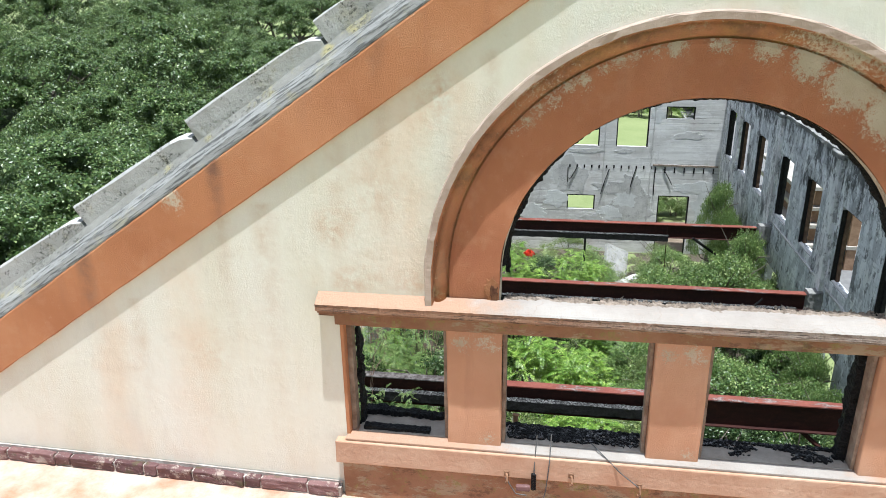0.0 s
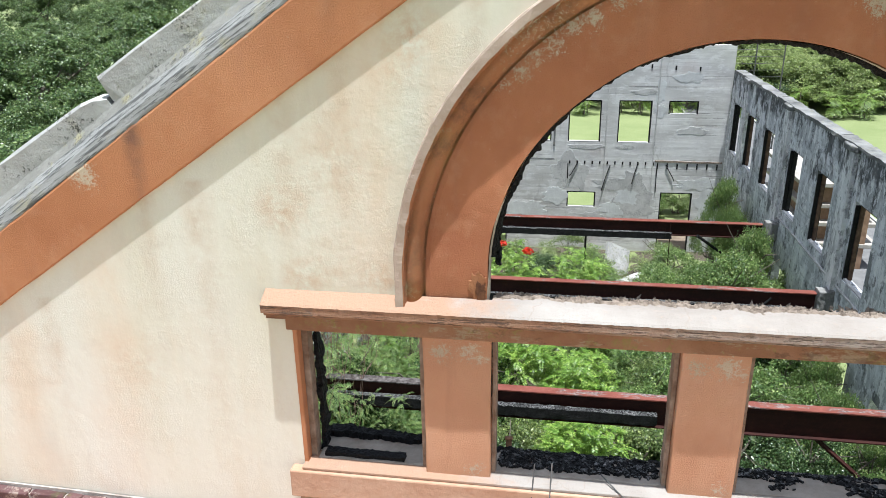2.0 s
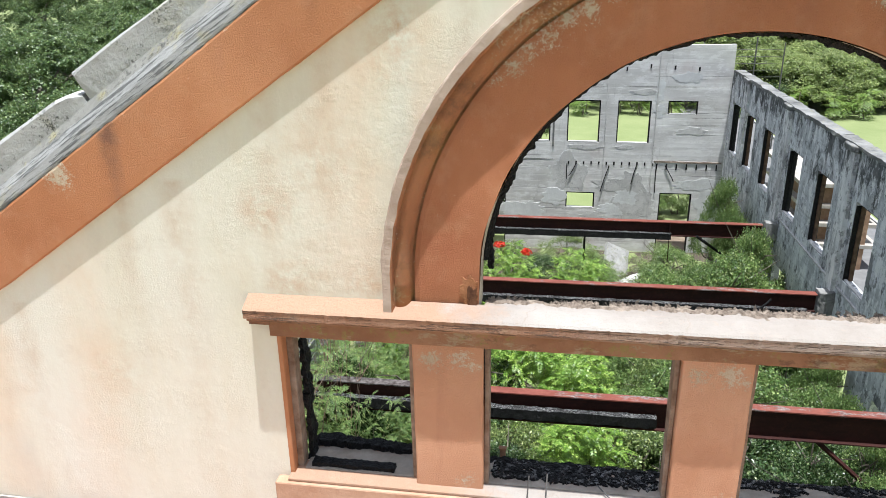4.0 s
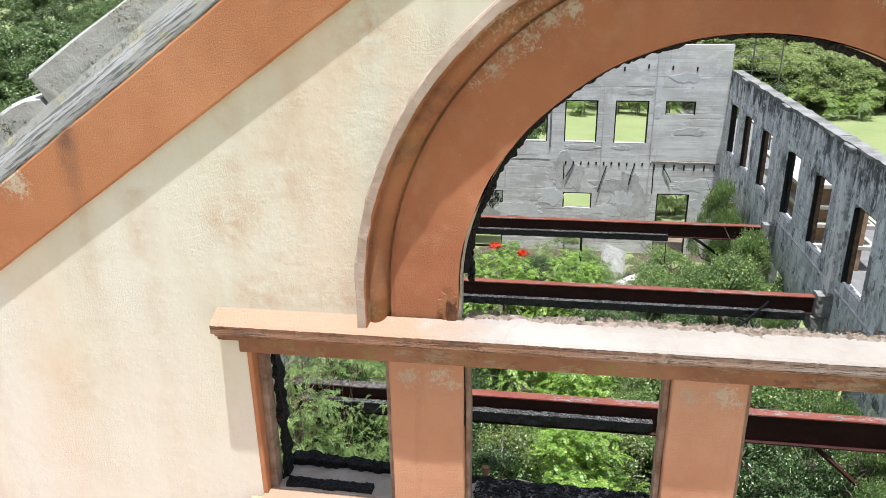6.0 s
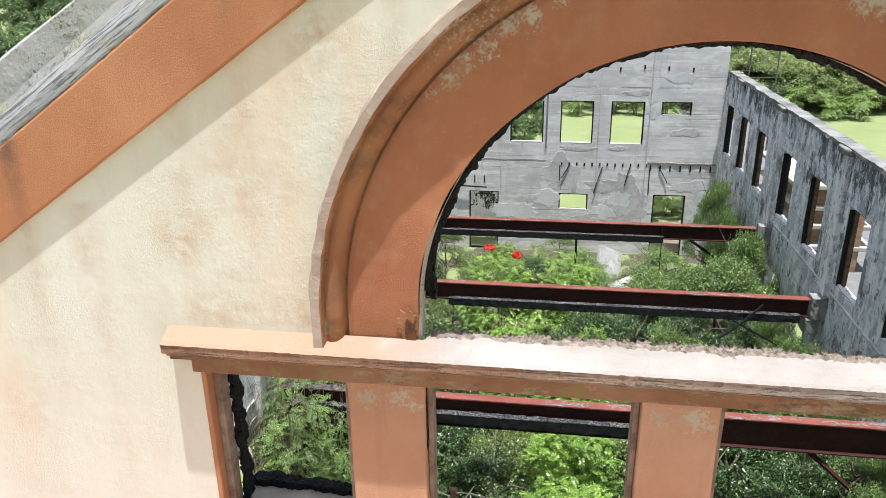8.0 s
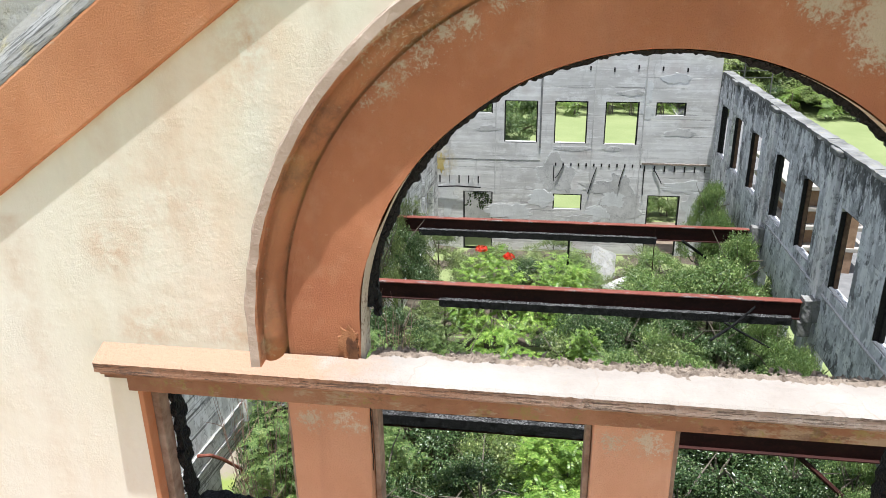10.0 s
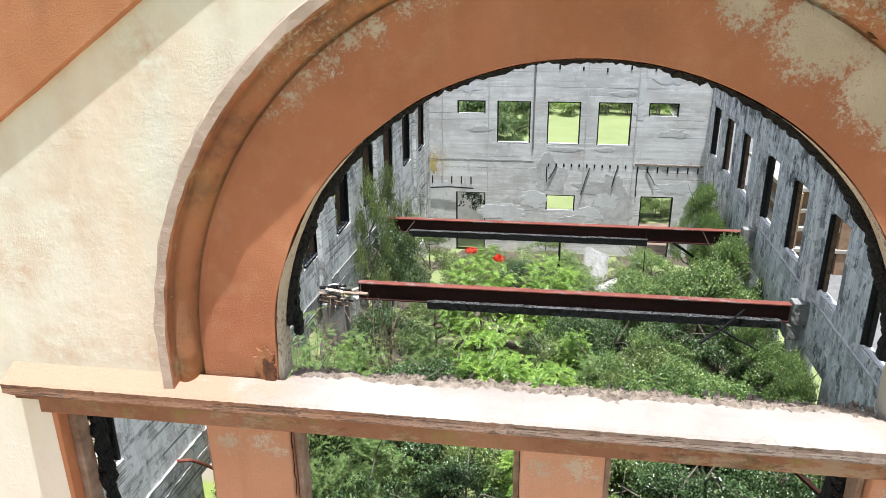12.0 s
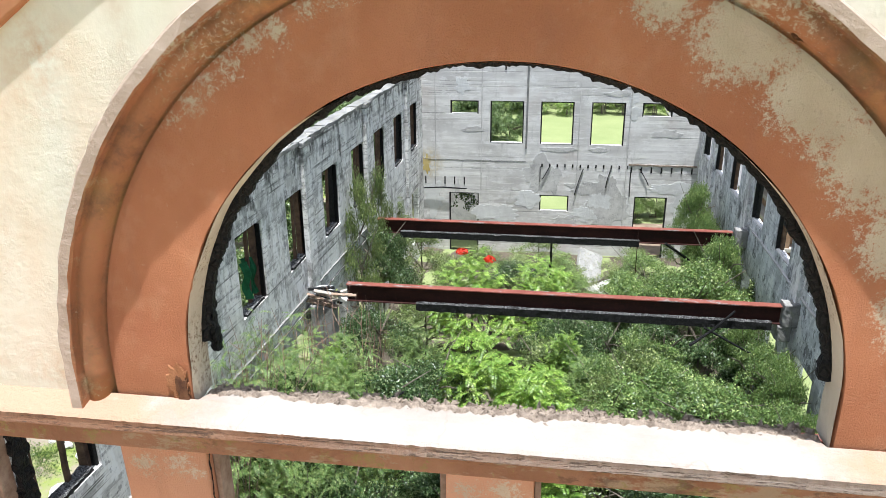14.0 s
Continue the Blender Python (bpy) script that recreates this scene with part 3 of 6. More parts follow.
def tube(points, radii, sides=6, bm=None):
    """A tapered round limb along points."""
    bm = bm or bmesh.new()
    rings = []
    n = len(points)
    for i, p in enumerate(points):
        p = Vector(p)
        d = (Vector(points[min(i + 1, n - 1)]) - Vector(points[max(i - 1, 0)])).normalized()
        s = d.orthogonal().normalized() if not rings else None
        if s is None:
            s = (last - d * last.dot(d)).normalized()
        last = s
        t = d.cross(s)
        rings.append([bm.verts.new(p + (s * math.cos(k * math.tau / sides) + t * math.sin(k * math.tau / sides)) * radii[i]) for k in range(sides)])
    for r, q in zip(rings, rings[1:]):
        for k in range(sides):
            bm.faces.new((r[k], r[(k + 1) % sides], q[(k + 1) % sides], q[k]))
    bm.faces.new(rings[0][::-1])
    bm.faces.new(rings[-1])
    return bm


def sheet_with_holes(outline, holes, to_world, back):
    """A wall: a flat outline with holes, and a thickness. to_world turns (u, v) and a depth into a place."""
    bm = bmesh.new()
    edges = []
    loops = []
    for loop in [outline] + list(holes):
        vs = [bm.verts.new(to_world(u, v, 0.0)) for u, v in loop]
        loops.append(vs)
        for a, b in zip(vs, vs[1:] + vs[:1]):
            edges.append(bm.edges.new((a, b)))
    front = bmesh.ops.triangle_fill(bm, edges=edges, use_beauty=True, use_dissolve=False)
    faces = [g for g in front["geom"] if isinstance(g, bmesh.types.BMFace)]
    other = {}
    for vs, loop in zip(loops, [outline] + list(holes)):
        for v, (u, w) in zip(vs, loop):
            other[v] = bm.verts.new(to_world(u, w, back))
    for f in faces:
        bm.faces.new([other[v] for v in reversed(f.verts[:])])
    for vs in loops:
        for a, b in zip(vs, vs[1:] + vs[:1]):
            bm.faces.new((a, b, other[b], other[a]))
    bmesh.ops.recalc_face_normals(bm, faces=bm.faces)
    return bm


def wall_grid(length, top, openings, thickness, to_world, step=0.5, ragged=0.0, bottom=-0.6, seed=0):
    """A wall with square openings (u0, v0, u1, v1), cut into a grid so that its top can be broken."""
    us = sorted({0.0, length, *[o[0] for o in openings], *[o[2] for o in openings], *np.arange(step, length, step).round(3).tolist()})
    us = [u for i, u in enumerate(us) if i == 0 or u - us[i - 1] > 0.02 or u == length]
    vs = sorted({bottom, *[o[1] for o in openings], *[o[3] for o in openings], *np.arange(0.5, top - 0.3, 1.0).round(3).tolist(), top})
    vs = [v for i, v in enumerate(vs) if i == 0 or v - vs[i - 1] > 0.02]
    solid = lambda i, j: 0 <= i < len(us) - 1 and 0 <= j < len(vs) - 1 and not any(
        o[0] - 1e-3 <= (us[i] + us[i + 1]) / 2 <= o[2] + 1e-3 and o[1] - 1e-3 <= (vs[j] + vs[j + 1]) / 2 <= o[3] + 1e-3 for o in openings)
    bm = bmesh.new()
    got = {}

    def vert(i, j, d):
        if (i, j, d) not in got:
            v = vs[j]
            if j == len(vs) - 1 and ragged:
                v += ragged * (noise.noise(Vector((us[i] * 1.3, seed, 0))) + 0.6 * noise.noise(Vector((us[i] * 4, seed, 3))))
            got[i, j, d] = bm.verts.new(to_world(us[i], v, thickness if d else 0.0))
        return got[i, j, d]
    for i in range(len(us) - 1):
        for j in range(len(vs) - 1):
            if not solid(i, j):
                continue
            q = ((i, j), (i + 1, j), (i + 1, j + 1), (i, j + 1))
            bm.faces.new([vert(a, b, 0) for a, b in q])
            bm.faces.new([vert(a, b, 1) for a, b in reversed(q)])
            for k, (di, dj) in enumerate(((0, -1), (1, 0), (0, 1), (-1, 0))):
                if not solid(i + di, j + dj):
                    a, b = q[k], q[(k + 1) % 4]
                    bm.faces.new((vert(*a, 0), vert(*a, 1), vert(*b, 1), vert(*b, 0)))
    bmesh.ops.recalc_face_normals(bm, faces=bm.faces)
    return bm


# ---------------------------------------------------------------- the gable front
CX, CZ, RI, RB, RO = 0.365, 10.11, 0.985, 1.26, 1.376      # arch: centre, opening, band, moulding
SILL_Z, HEAD_Z, SHELF_Z, ROOF_Z = 9.09, 9.828, 9.985, 8.66
OPEN_L, OPEN_R = -1.51, 2.24
WALL_T = 0.13
SLOPE = 0.675
APEX_LOW = 11.865 + SLOPE * CX                               # underside of the rake at the axis
RAKE_V = 0.316                                              # rake band, measured upright


def rake_z(x, up=0.0):
    return APEX_LOW + up - SLOPE * abs(x - CX)


def arc(r, n=40, legs=True, z0=SHELF_Z):
    pts = [(CX + r * math.cos(a), CZ + r * math.sin(a)) for a in np.linspace(0, math.pi, n)]
    return ([(CX + r, z0)] if legs else []) + pts + ([(CX - r, z0)] if legs else [])


def xz(u, v, d):
    return (u, d, v)


EAVE = 5.62
outline = [(CX - EAVE, ROOF_Z - 0.3), (CX + EAVE, ROOF_Z - 0.3), (CX + EAVE, rake_z(CX + EAVE, 0.3)), (CX, APEX_LOW + 0.3), (CX - EAVE, rake_z(CX - EAVE, 0.3))]
hole_low = [(OPEN_L, SILL_Z), (OPEN_R, SILL_Z), (OPEN_R, HEAD_Z), (OPEN_L, HEAD_Z)]
front = part("wall_front", sheet_with_holes(outline, [hole_low, arc(RB + 0.04, z0=SHELF_Z - 0.08)], xz, WALL_T), CREAM)
tagged(front, "cream stucco gable wall with a half-round arched opening", "wall", kind="structure")

# the storey under the gable, down to the ground
lower = part("wall_front_lower", boxed(-5.6, 0.004, -0.6, 6.55, 0.25, ROOF_Z - 0.3), CREAM)
tagged(lower, "cream stucco front wall below the gable", "wall", kind="structure")

# flat band round the opening
bm = bmesh.new()
inner, outer = arc(RI, 56), arc(RB - 0.008, 56)
rows = []
for (xi, zi), (xo, zo) in zip(inner, outer):
    w = 0.006 * noise.noise(Vector((xi * 5, zi * 5, 1)))
    rows.append([bm.verts.new(p) for p in ((xo, 0.014, zo), (xo + 0.08 * (xi - xo), 0.009, zo + 0.08 * (zi - zo)), ((xo + xi) / 2, 0.008 + w, (zo + zi) / 2), (xi + w * (1 if xi > CX else -1), 0.008, zi), (xi, WALL_T, zi), (xo, WALL_T, zo))])
for a, b in zip(rows, rows[1:]):
    for k in range(5):
        bm.faces.new((a[k], b[k], b[k + 1], a[k + 1]))
bmesh.ops.recalc_face_normals(bm, faces=bm.faces)
band = part("arch_band", bm, ORANGE_BAND, front, "faded terracotta band with flaking paint")

# soffit of the arch, pale render under the flaked paint
bm = bmesh.new()
rows = []
for i, (x, z) in enumerate(arc(RI - 0.004, 64)):
    rows.append([bm.verts.new((x - (x - CX) * 0.01 * noise.noise(Vector((x * 6, y * 30, z * 6))), y, z)) for y in (0.016, 0.05, 0.09, WALL_T + 0.01)])
for a, b in zip(rows, rows[1:]):
    for k in range(3):
        bm.faces.new((a[k], a[k + 1], b[k + 1], b[k]))
part("arch_soffit", bm, SOFFIT, front, "pale bare render on the underside of the arch")

# moulding round the band
prof = [(RO, 0.0), (RO + 0.003, -0.03), (RO, -0.052), (RO - 0.006, -0.058), (1.338, -0.058), (1.332, -0.055), (1.330, -0.036), (1.327, -0.028), (1.319, -0.031), (1.306, -0.032), (1.292, -0.028), (1.279, -0.020), (1.269, -0.008), (1.2645, 0.008), (1.2610, 0.022), (1.248, 0.024)]
bm = bmesh.new()
rows = []
N = 84
for i in range(N + 1):
    a = math.pi * i / N
    wob = 0.004 * noise.noise(Vector((a * 6, 0, 5)))
    ring = []
    for k, (r, y) in enumerate(prof):
        chip = 0.006 * noise.noise(Vector((a * 30, k * 0.7, 2))) if k in (2, 3, 4, 5) else 0
        ring.append(bm.verts.new((CX + (r + wob - chip) * math.cos(a), y + chip, CZ + (r + wob - chip) * math.sin(a))))
    rows.append(ring)
foot = lambda ring: [bm.verts.new((v.co.x, v.co.y, SHELF_Z - 0.02)) for v in ring]
rows = [foot(rows[0])] + rows + [foot(rows[-1])]
for a, b in zip(rows, rows[1:]):
    for k in range(len(prof) - 1):
        f = bm.faces.new((a[k], b[k], b[k + 1], a[k + 1]))
        f.material_index = 1 if k in (0, 1, 2, 3) else 0
        f.smooth = k > 6
bm.faces.new(rows[0])
bm.faces.new(rows[-1][::-1])
bmesh.ops.recalc_face_normals(bm, faces=bm.faces)
part("arch_moulding", bm, (ORANGE_MOULD, BARE_RENDER), front, "orange hollow moulding with a bare grey outer edge")

# rake bands, their eroded caps and coping blocks
RAKE_LICHEN = concrete("lichen_crusted_concrete", (0.15, 0.148, 0.135), (0.26, 0.255, 0.235), (0.05, 0.05, 0.045), streaks=0.3, lichen=0.6, specks=0.6)
rng = random.Random(2)
def along(side, s, up, y):
    """A point of the rake: s metres out from the axis, up above its underside."""
    return (CX + side * s, y, APEX_LOW - SLOPE * s + up)


for side in (-1, 1):
    bm = bmesh.new()
    cols = []
    for i in range(75):
        s = EAVE * i / 74
        e = 0.006 * noise.noise(Vector((s * 7, side, 0)))
        cols.append([bm.verts.new(along(side, s, u, y)) for u, y in ((0.0 + e, 0.0), (0.001 + e, -0.018), (0.008, -0.022), (RAKE_V - 0.012 + e, -0.022), (RAKE_V + e, -0.018), (RAKE_V + 0.002, 0.05))])
    for a, b in zip(cols, cols[1:]):
        for k in range(5):
            bm.faces.new((a[k], b[k], b[k + 1], a[k + 1]))
    bmesh.ops.recalc_face_normals(bm, faces=bm.faces)
    part("rake_band", bm, ORANGE_RAKE, front, "terracotta band under the sloping coping")
    bm = bmesh.new()
    cols = []
    for i in range(420):
        s = EAVE * i / 419
        col = []
        for k, (u, y) in enumerate(((RAKE_V, -0.0195), (RAKE_V + 0.012, -0.0205), (RAKE_V + 0.030, -0.016), (RAKE_V + 0.060, -0.008), (RAKE_V + 0.085, 0.014), (RAKE_V + 0.112, 0.036), (RAKE_V + 0.138, 0.058), (RAKE_V + 0.166, 0.082), (RAKE_V - 0.05, 0.12), (RAKE_V - 0.05, 0.0))):
            e = 0.005 * noise.noise(Vector((s * 9.0, k * 3.1, side))) + 0.007 * noise.noise(Vector((s * 31, k * 5, side)))
            col.append(bm.verts.new(along(side, s, u + (e if k < 8 else 0), y + ((0.06 if k < 2 else 0.5) * e if k < 7 else 0))))
        cols.append(col)
    for a, b in zip(cols, cols[1:]):
        for k in range(9):
            bm.faces.new((a[k], b[k], b[k + 1], a[k + 1])).material_index = 1 if k in (5, 6) else 0
    bmesh.ops.recalc_face_normals(bm, faces=bm.faces)
    part("rake_cap", bm, (RAKE_CAP, RAKE_LICHEN), front, "eroded grey moulding along the slope")
    s, i = -0.385, 0
    while s < EAVE - 0.1:
        ln = 0.755
        e = min(s + ln, EAVE)
        bm = bmesh.new()
        cols = []
        for j in range(15):
            q = j / 14
            t = max(0.0, s + 0.012 + (e - s - 0.018) * q)
            lift = 0.058 * q
            top = 0.195 + lift - (0.05 * max(0, 1 - q / 0.14) ** 2)
            sec = ((0.03, 0.075), (top - 0.012, 0.078), (top, 0.09), (top + 0.004, 0.18), (top - 0.02, 0.30), (0.03, 0.30))
            col = []
            for k, (u, y) in enumerate(sec):
                w = 0.009 * noise.noise(Vector((t * 5, k * 2.3, i + side * 9))) + (0.016 * noise.noise(Vector((t * 17, k, i))) if q in (0, 1) else 0)
                col.append(bm.verts.new(along(side, max(0.0, t + 0.463 * u - 0.06 + (w if q in (0, 1) else 0)), RAKE_V + 0.065 + u + (w if k < 5 else 0), y + 0.5 * w)))
            cols.append(col)
        for a, b in zip(cols, cols[1:]):
            for k in range(6):
                f = bm.faces.new((a[k], b[k], b[(k + 1) % 6], a[(k + 1) % 6]))
                f.material_index = 1 if k in (1, 2, 3, 4) and b in (cols[1], cols[2]) else 0
        bm.faces.new(cols[0])
        bm.faces.new(cols[-1][::-1])
        bmesh.ops.recalc_face_normals(bm, faces=bm.faces)
        part("coping_block", bm, (COPING, PLASTER), front, "grey coping block with a torn pale upper end")
        s, i = e, i + 1

# shelf between arch and low windows
SH_L, SH_R = -1.617, 2.355
bm = bmesh.new()
cols = []
for i in range(900):
    x = SH_L + (SH_R - SH_L) * i / 899
    inside = abs(x - CX) < RI - 0.02
    back = 0.118 + 0.008 * noise.noise(Vector((x * 3, 0, 0))) + 0.016 * noise.noise(Vector((x * 15, 0, 4))) + 0.006 * noise.noise(Vector((x * 70, 0, 9))) if inside else 0.003
    fr = -0.085 - 0.012 * max(0, (x - SH_L) / (SH_R - SH_L)) + 0.0012 * noise.noise(Vector((x * 25, 2, 0)))
    e = 0.0022 * noise.noise(Vector((x * 35, 5, 1))) + 0.0016 * noise.noise(Vector((x * 90, 5, 4)))
    k1 = 0.045 + 0.018 * noise.noise(Vector((x * 9, 8, 0))) + 0.020 * noise.noise(Vector((x * 48, 8, 0))) if inside else 0.001
    crag = lambda x, q: 0.009 + 0.010 * noise.noise(Vector((x * 11, q * 1.1, 2))) + 0.007 * noise.noise(Vector((x * 42, q * 1.7, 2))) + 0.002 * noise.noise(Vector((x * 120, q * 5.1, 7))) if inside else 0.0
    q = min(1.0, max(0.0, (abs(x - CX) - 0.70) / 0.30))
    up = 0.014 + 0.016 * q * q * (3 - 2 * q)
    cols.append([bm.verts.new(p) for p in ((x, back, 9.90), (x, back - 0.002, SHELF_Z - 0.010 + crag(x, 0)), (x, back - k1 * 0.4, SHELF_Z + crag(x, 1)), (x, back - k1 * 0.75, SHELF_Z + 0.006 + crag(x, 2)), (x, back - k1, SHELF_Z + 0.006 + 0.5 * e), (x, 0.0, SHELF_Z + up), (x, fr + 0.012, SHELF_Z - 0.007 + 0.5 * e), (x, fr, SHELF_Z - 0.015 + e), (x, fr + 0.002 + e, SHELF_Z - 0.034), (x, fr + 0.001 + e, SHELF_Z - 0.053 + e), (x, fr + 0.014, SHELF_Z - 0.060), (x, fr + 0.030, SHELF_Z - 0.064), (x, fr + 0.034, SHELF_Z - 0.080), (x, -0.03, SHELF_Z - 0.088), (x, -0.03, 9.88))])
for a, b in zip(cols, cols[1:]):
    for k in range(14):
        f = bm.faces.new((a[k], b[k], b[k + 1], a[k + 1]))
        f.material_index = 2 if k < 4 and abs(a[0].co.x - CX) < RI - 0.02 else 0 if k < 7 else 1
bm.faces.new(cols[0])
bm.faces.new(cols[-1][::-1])
bmesh.ops.recalc_face_normals(bm, faces=bm.faces)
part("window_shelf", bm, (SHELF_TOP, EDGE, BROKEN), front, "sun-bleached shelf with a weathered edge")

# lintel under the shelf
bm = bmesh.new()
box(bm, OPEN_L - 0.02, -0.032, HEAD_Z, OPEN_R + 0.02, 0.11, 9.90, 0.006)
rough(bm, 0.004, 9, 3)
part("lintel", bm, LINTEL, front, "stained render lintel with moss")
# crumbs of broken render along the back edge of the shelf
r = np.random.default_rng(4)
px = CX + r.uniform(-RI + 0.03, RI - 0.03, 5200)
keep = np.array([noise.noise(Vector((x * 7, 3, 0))) + 0.6 * noise.noise(Vector((x * 21, 3, 0))) for x in px]) > r.uniform(-0.5, 0.35, 5200)
px = px[keep]
k = len(px)
size = 0.0016 + 0.0125 * r.random(k) ** 3.5
at = np.stack([px, 0.108 + r.normal(0, 0.016, k) - 0.03 * (r.random(k) < 0.07), SHELF_Z + 0.3 * size], 1)
tips = np.array([(1.5, 0, 0), (-1.5, 0, 0), (0, 1, 0), (0, -1, 0), (0, 0, 0.8), (0, 0, -0.8)])
turn = r.normal(0, 1, (k, 3, 3))
turn = np.linalg.qr(turn)[0]
verts = at[:, None] + (tips[None] * r.uniform(0.6, 1.3, (k, 6, 1)) @ turn) * size[:, None, None]
tri = np.array([(0, 2, 4), (2, 1, 4), (1, 3, 4), (3, 0, 4), (2, 0, 5), (1, 2, 5), (3, 1, 5), (0, 3, 5)])
me = bpy.data.meshes.new("rubble_crumbs")
me.from_pydata(verts.reshape(-1, 3).tolist(), [], (np.arange(k)[:, None, None] * 6 + tri[None]).reshape(-1, 3).tolist())
me.materials.append(BROKEN)
crumbs = new("rubble_crumbs", me)
tagged(crumbs, "grey render crumbs along the broken shelf edge", "rubble", kind="stuff")

# columns of the low windows
for x0, x1 in ((-0.905, -0.597), (0.213, 0.497), (1.318, 1.615)):
    bm = bmesh.new()
    box(bm, x0, -0.006, SILL_Z - 0.03, x1, 0.125, HEAD_Z + 0.002, 0.008)
    rough(bm, 0.005, 7, x0, 3)
    part("window_column", bm, ORANGE_COL, front, "square terracotta column with flaked top")
    for xs, sg in ((x0, -1), (x1, 1)):
        bm = rough(boxed(xs + sg * 0.001, 0.035, SILL_Z, xs + sg * 0.022, 0.115, HEAD_Z, 0.003), 0.004, 8, xs, 2)
        part("frame_post", bm, WOOD_GREY, front, "weathered timber strip beside a column")

# crack down the side of a column
pts = [(-0.5952, 0.013 + 0.012 * noise.noise(Vector((k * 0.23, 4, 0))) + 0.006 * noise.noise(Vector((k * 0.9, 1, 0))), HEAD_Z - 0.005 - 0.010 * k) for k in range(31)]
part("crack", tube(pts, [0.0016 + 0.0048 * abs(noise.noise(Vector((k * 0.6, 0, 3)))) * 2 * (1 - k / 31) for k in range(31)], 5), CHAR, front, "dark crack in a column")

# left and right jambs, with their timber stops
for xj, sg in ((OPEN_L, 1), (OPEN_R, -1)):
    part("jamb", boxed(xj, -0.004, SILL_Z, xj + sg * 0.022, 0.05, HEAD_Z, 0.004), ORANGE_TRIM, front, "reddish jamb edge")
    part("frame_post", boxed(xj + sg * 0.012, 0.05, SILL_Z, xj + sg * 0.05, 0.12, HEAD_Z, 0.004), WOOD_GREY, front, "grey timber frame post")
    bm = long_box((xj + sg * 0.068, 0.15, SILL_Z), (xj + sg * 0.062, 0.15, HEAD_Z), 0.024 if sg > 0 else 0.06, 0.07, 60, Vector((0, 1, 0)))
    rough(bm, 0.016, 26, xj)
    part("charred_stop", bm, CHAR, front, "charred timber stop")

part("charred_stop", rough(long_box((1.275, 0.15, SILL_Z), (1.285, 0.15, HEAD_Z), 0.05, 0.07, 60, Vector((0, 1, 0))), 0.014, 26, 4.4), CHAR, front, "charred timber stop")

# sill course and apron
bm = bmesh.new()
box(bm, OPEN_L - 0.06, -0.062, 8.925, OPEN_R + 0.06, 0.0, SILL_Z - 0.012, 0.008)
rough(bm, 0.004, 6, 8, 1)
part("window_sill", bm, PEACH, front, "broad peach sill course")
part("sill_top", boxed(OPEN_L + 0.002, -0.05, SILL_Z - 0.0118, OPEN_R - 0.002, 0.10, SILL_Z + 0.004, 0.004), SHELF_TOP, front, "bleached sill top")
bm = boxed(OPEN_L - 0.03, -0.03, ROOF_Z - 0.10, OPEN_R + 0.03, 0.0, 8.925, 0.006)
part("apron", bm, LINTEL, front, "stained apron under the sill")

SPALL = plain("broken_brown_render", (0.05, 0.02, 0.012), (0.24, 0.11, 0.055), 42, 0.95, 0.9, 0.012)
# broken corner at the foot of the arch, and a hole knocked into the moulding
for name, x, y, z, r, sc, material, text in (("knocked_hole", 1.09, 0.004, 11.165, 0.026, (1.2, 0.35, 0.8), SPALL, "dark hole knocked into the moulding"),):
    bm = bmesh.new()
    bmesh.ops.create_icosphere(bm, subdivisions=5, radius=r, matrix=Matrix.Translation((x, y, z)) @ Matrix.Diagonal((*sc, 1)))
    part(name, rough(bm, r * 0.3, 45, r), material, front, text)

# ---------------------------------------------------------------- burnt window remains
win = thing("burnt_window", "charred timber remains of an arched window frame", "window frame", at=(CX, 0.16, SHELF_Z))
inv = Matrix.Translation((-CX, -0.16, -SHELF_Z))


def local(bm, m=inv):
    bmesh.ops.transform(bm, matrix=m, verts=bm.verts)
    return bm


rng = random.Random(11)
bm = bmesh.new()
rows = []
N = 320
for i in range(N + 1):
    a = math.pi * (0.02 + 0.96 * i / N)
    d = 0.012 + 0.013 * (1 + noise.noise(Vector((a * 9, 0, 0)))) + 0.010 * noise.noise(Vector((a * 40, 2, 0))) + 0.006 * noise.noise(Vector((a * 110, 2, 0)))
    if a > 2.45:
        d += 0.008
    if a < 0.6:
        d += 0.006 * (1 + noise.noise(Vector((a * 25, 7, 0))))
    rows.append([bm.verts.new((CX + r * math.cos(a), y, CZ + r * math.sin(a))) for r, y in ((RI + 0.03, 0.10), (RI - d * 0.5, 0.103), (RI - d, 0.115), (RI - d * 0.95, 0.145), (RI - d * 0.3, 0.165), (RI + 0.03, 0.165))])
for a, b in zip(rows, rows[1:]):
    for k in range(6):
        bm.faces.new((a[k], b[k], b[(k + 1) % 6], a[(k + 1) % 6]))
bm.faces.new(rows[0])
bm.faces.new(rows[-1][::-1])
bmesh.ops.recalc_face_normals(bm, faces=bm.faces)
part("arched_head", local(bm), CHAR, win)
for (x0, z0), (x1, z1), w in (((CX - RI + 0.03, 10.38), (CX - RI + 0.040, 10.12), 0.022), ((CX + RI - 0.05, 10.72), (CX + RI - 0.036, 10.47), 0.040)):
    bm = rough(long_box((x0, 0.145, z0), (x1, 0.145, z1), w, 0.04, 60, Vector((0, 1, 0))), 0.009, 34, x0)
    part("frame_stump", local(bm), CHAR, win)

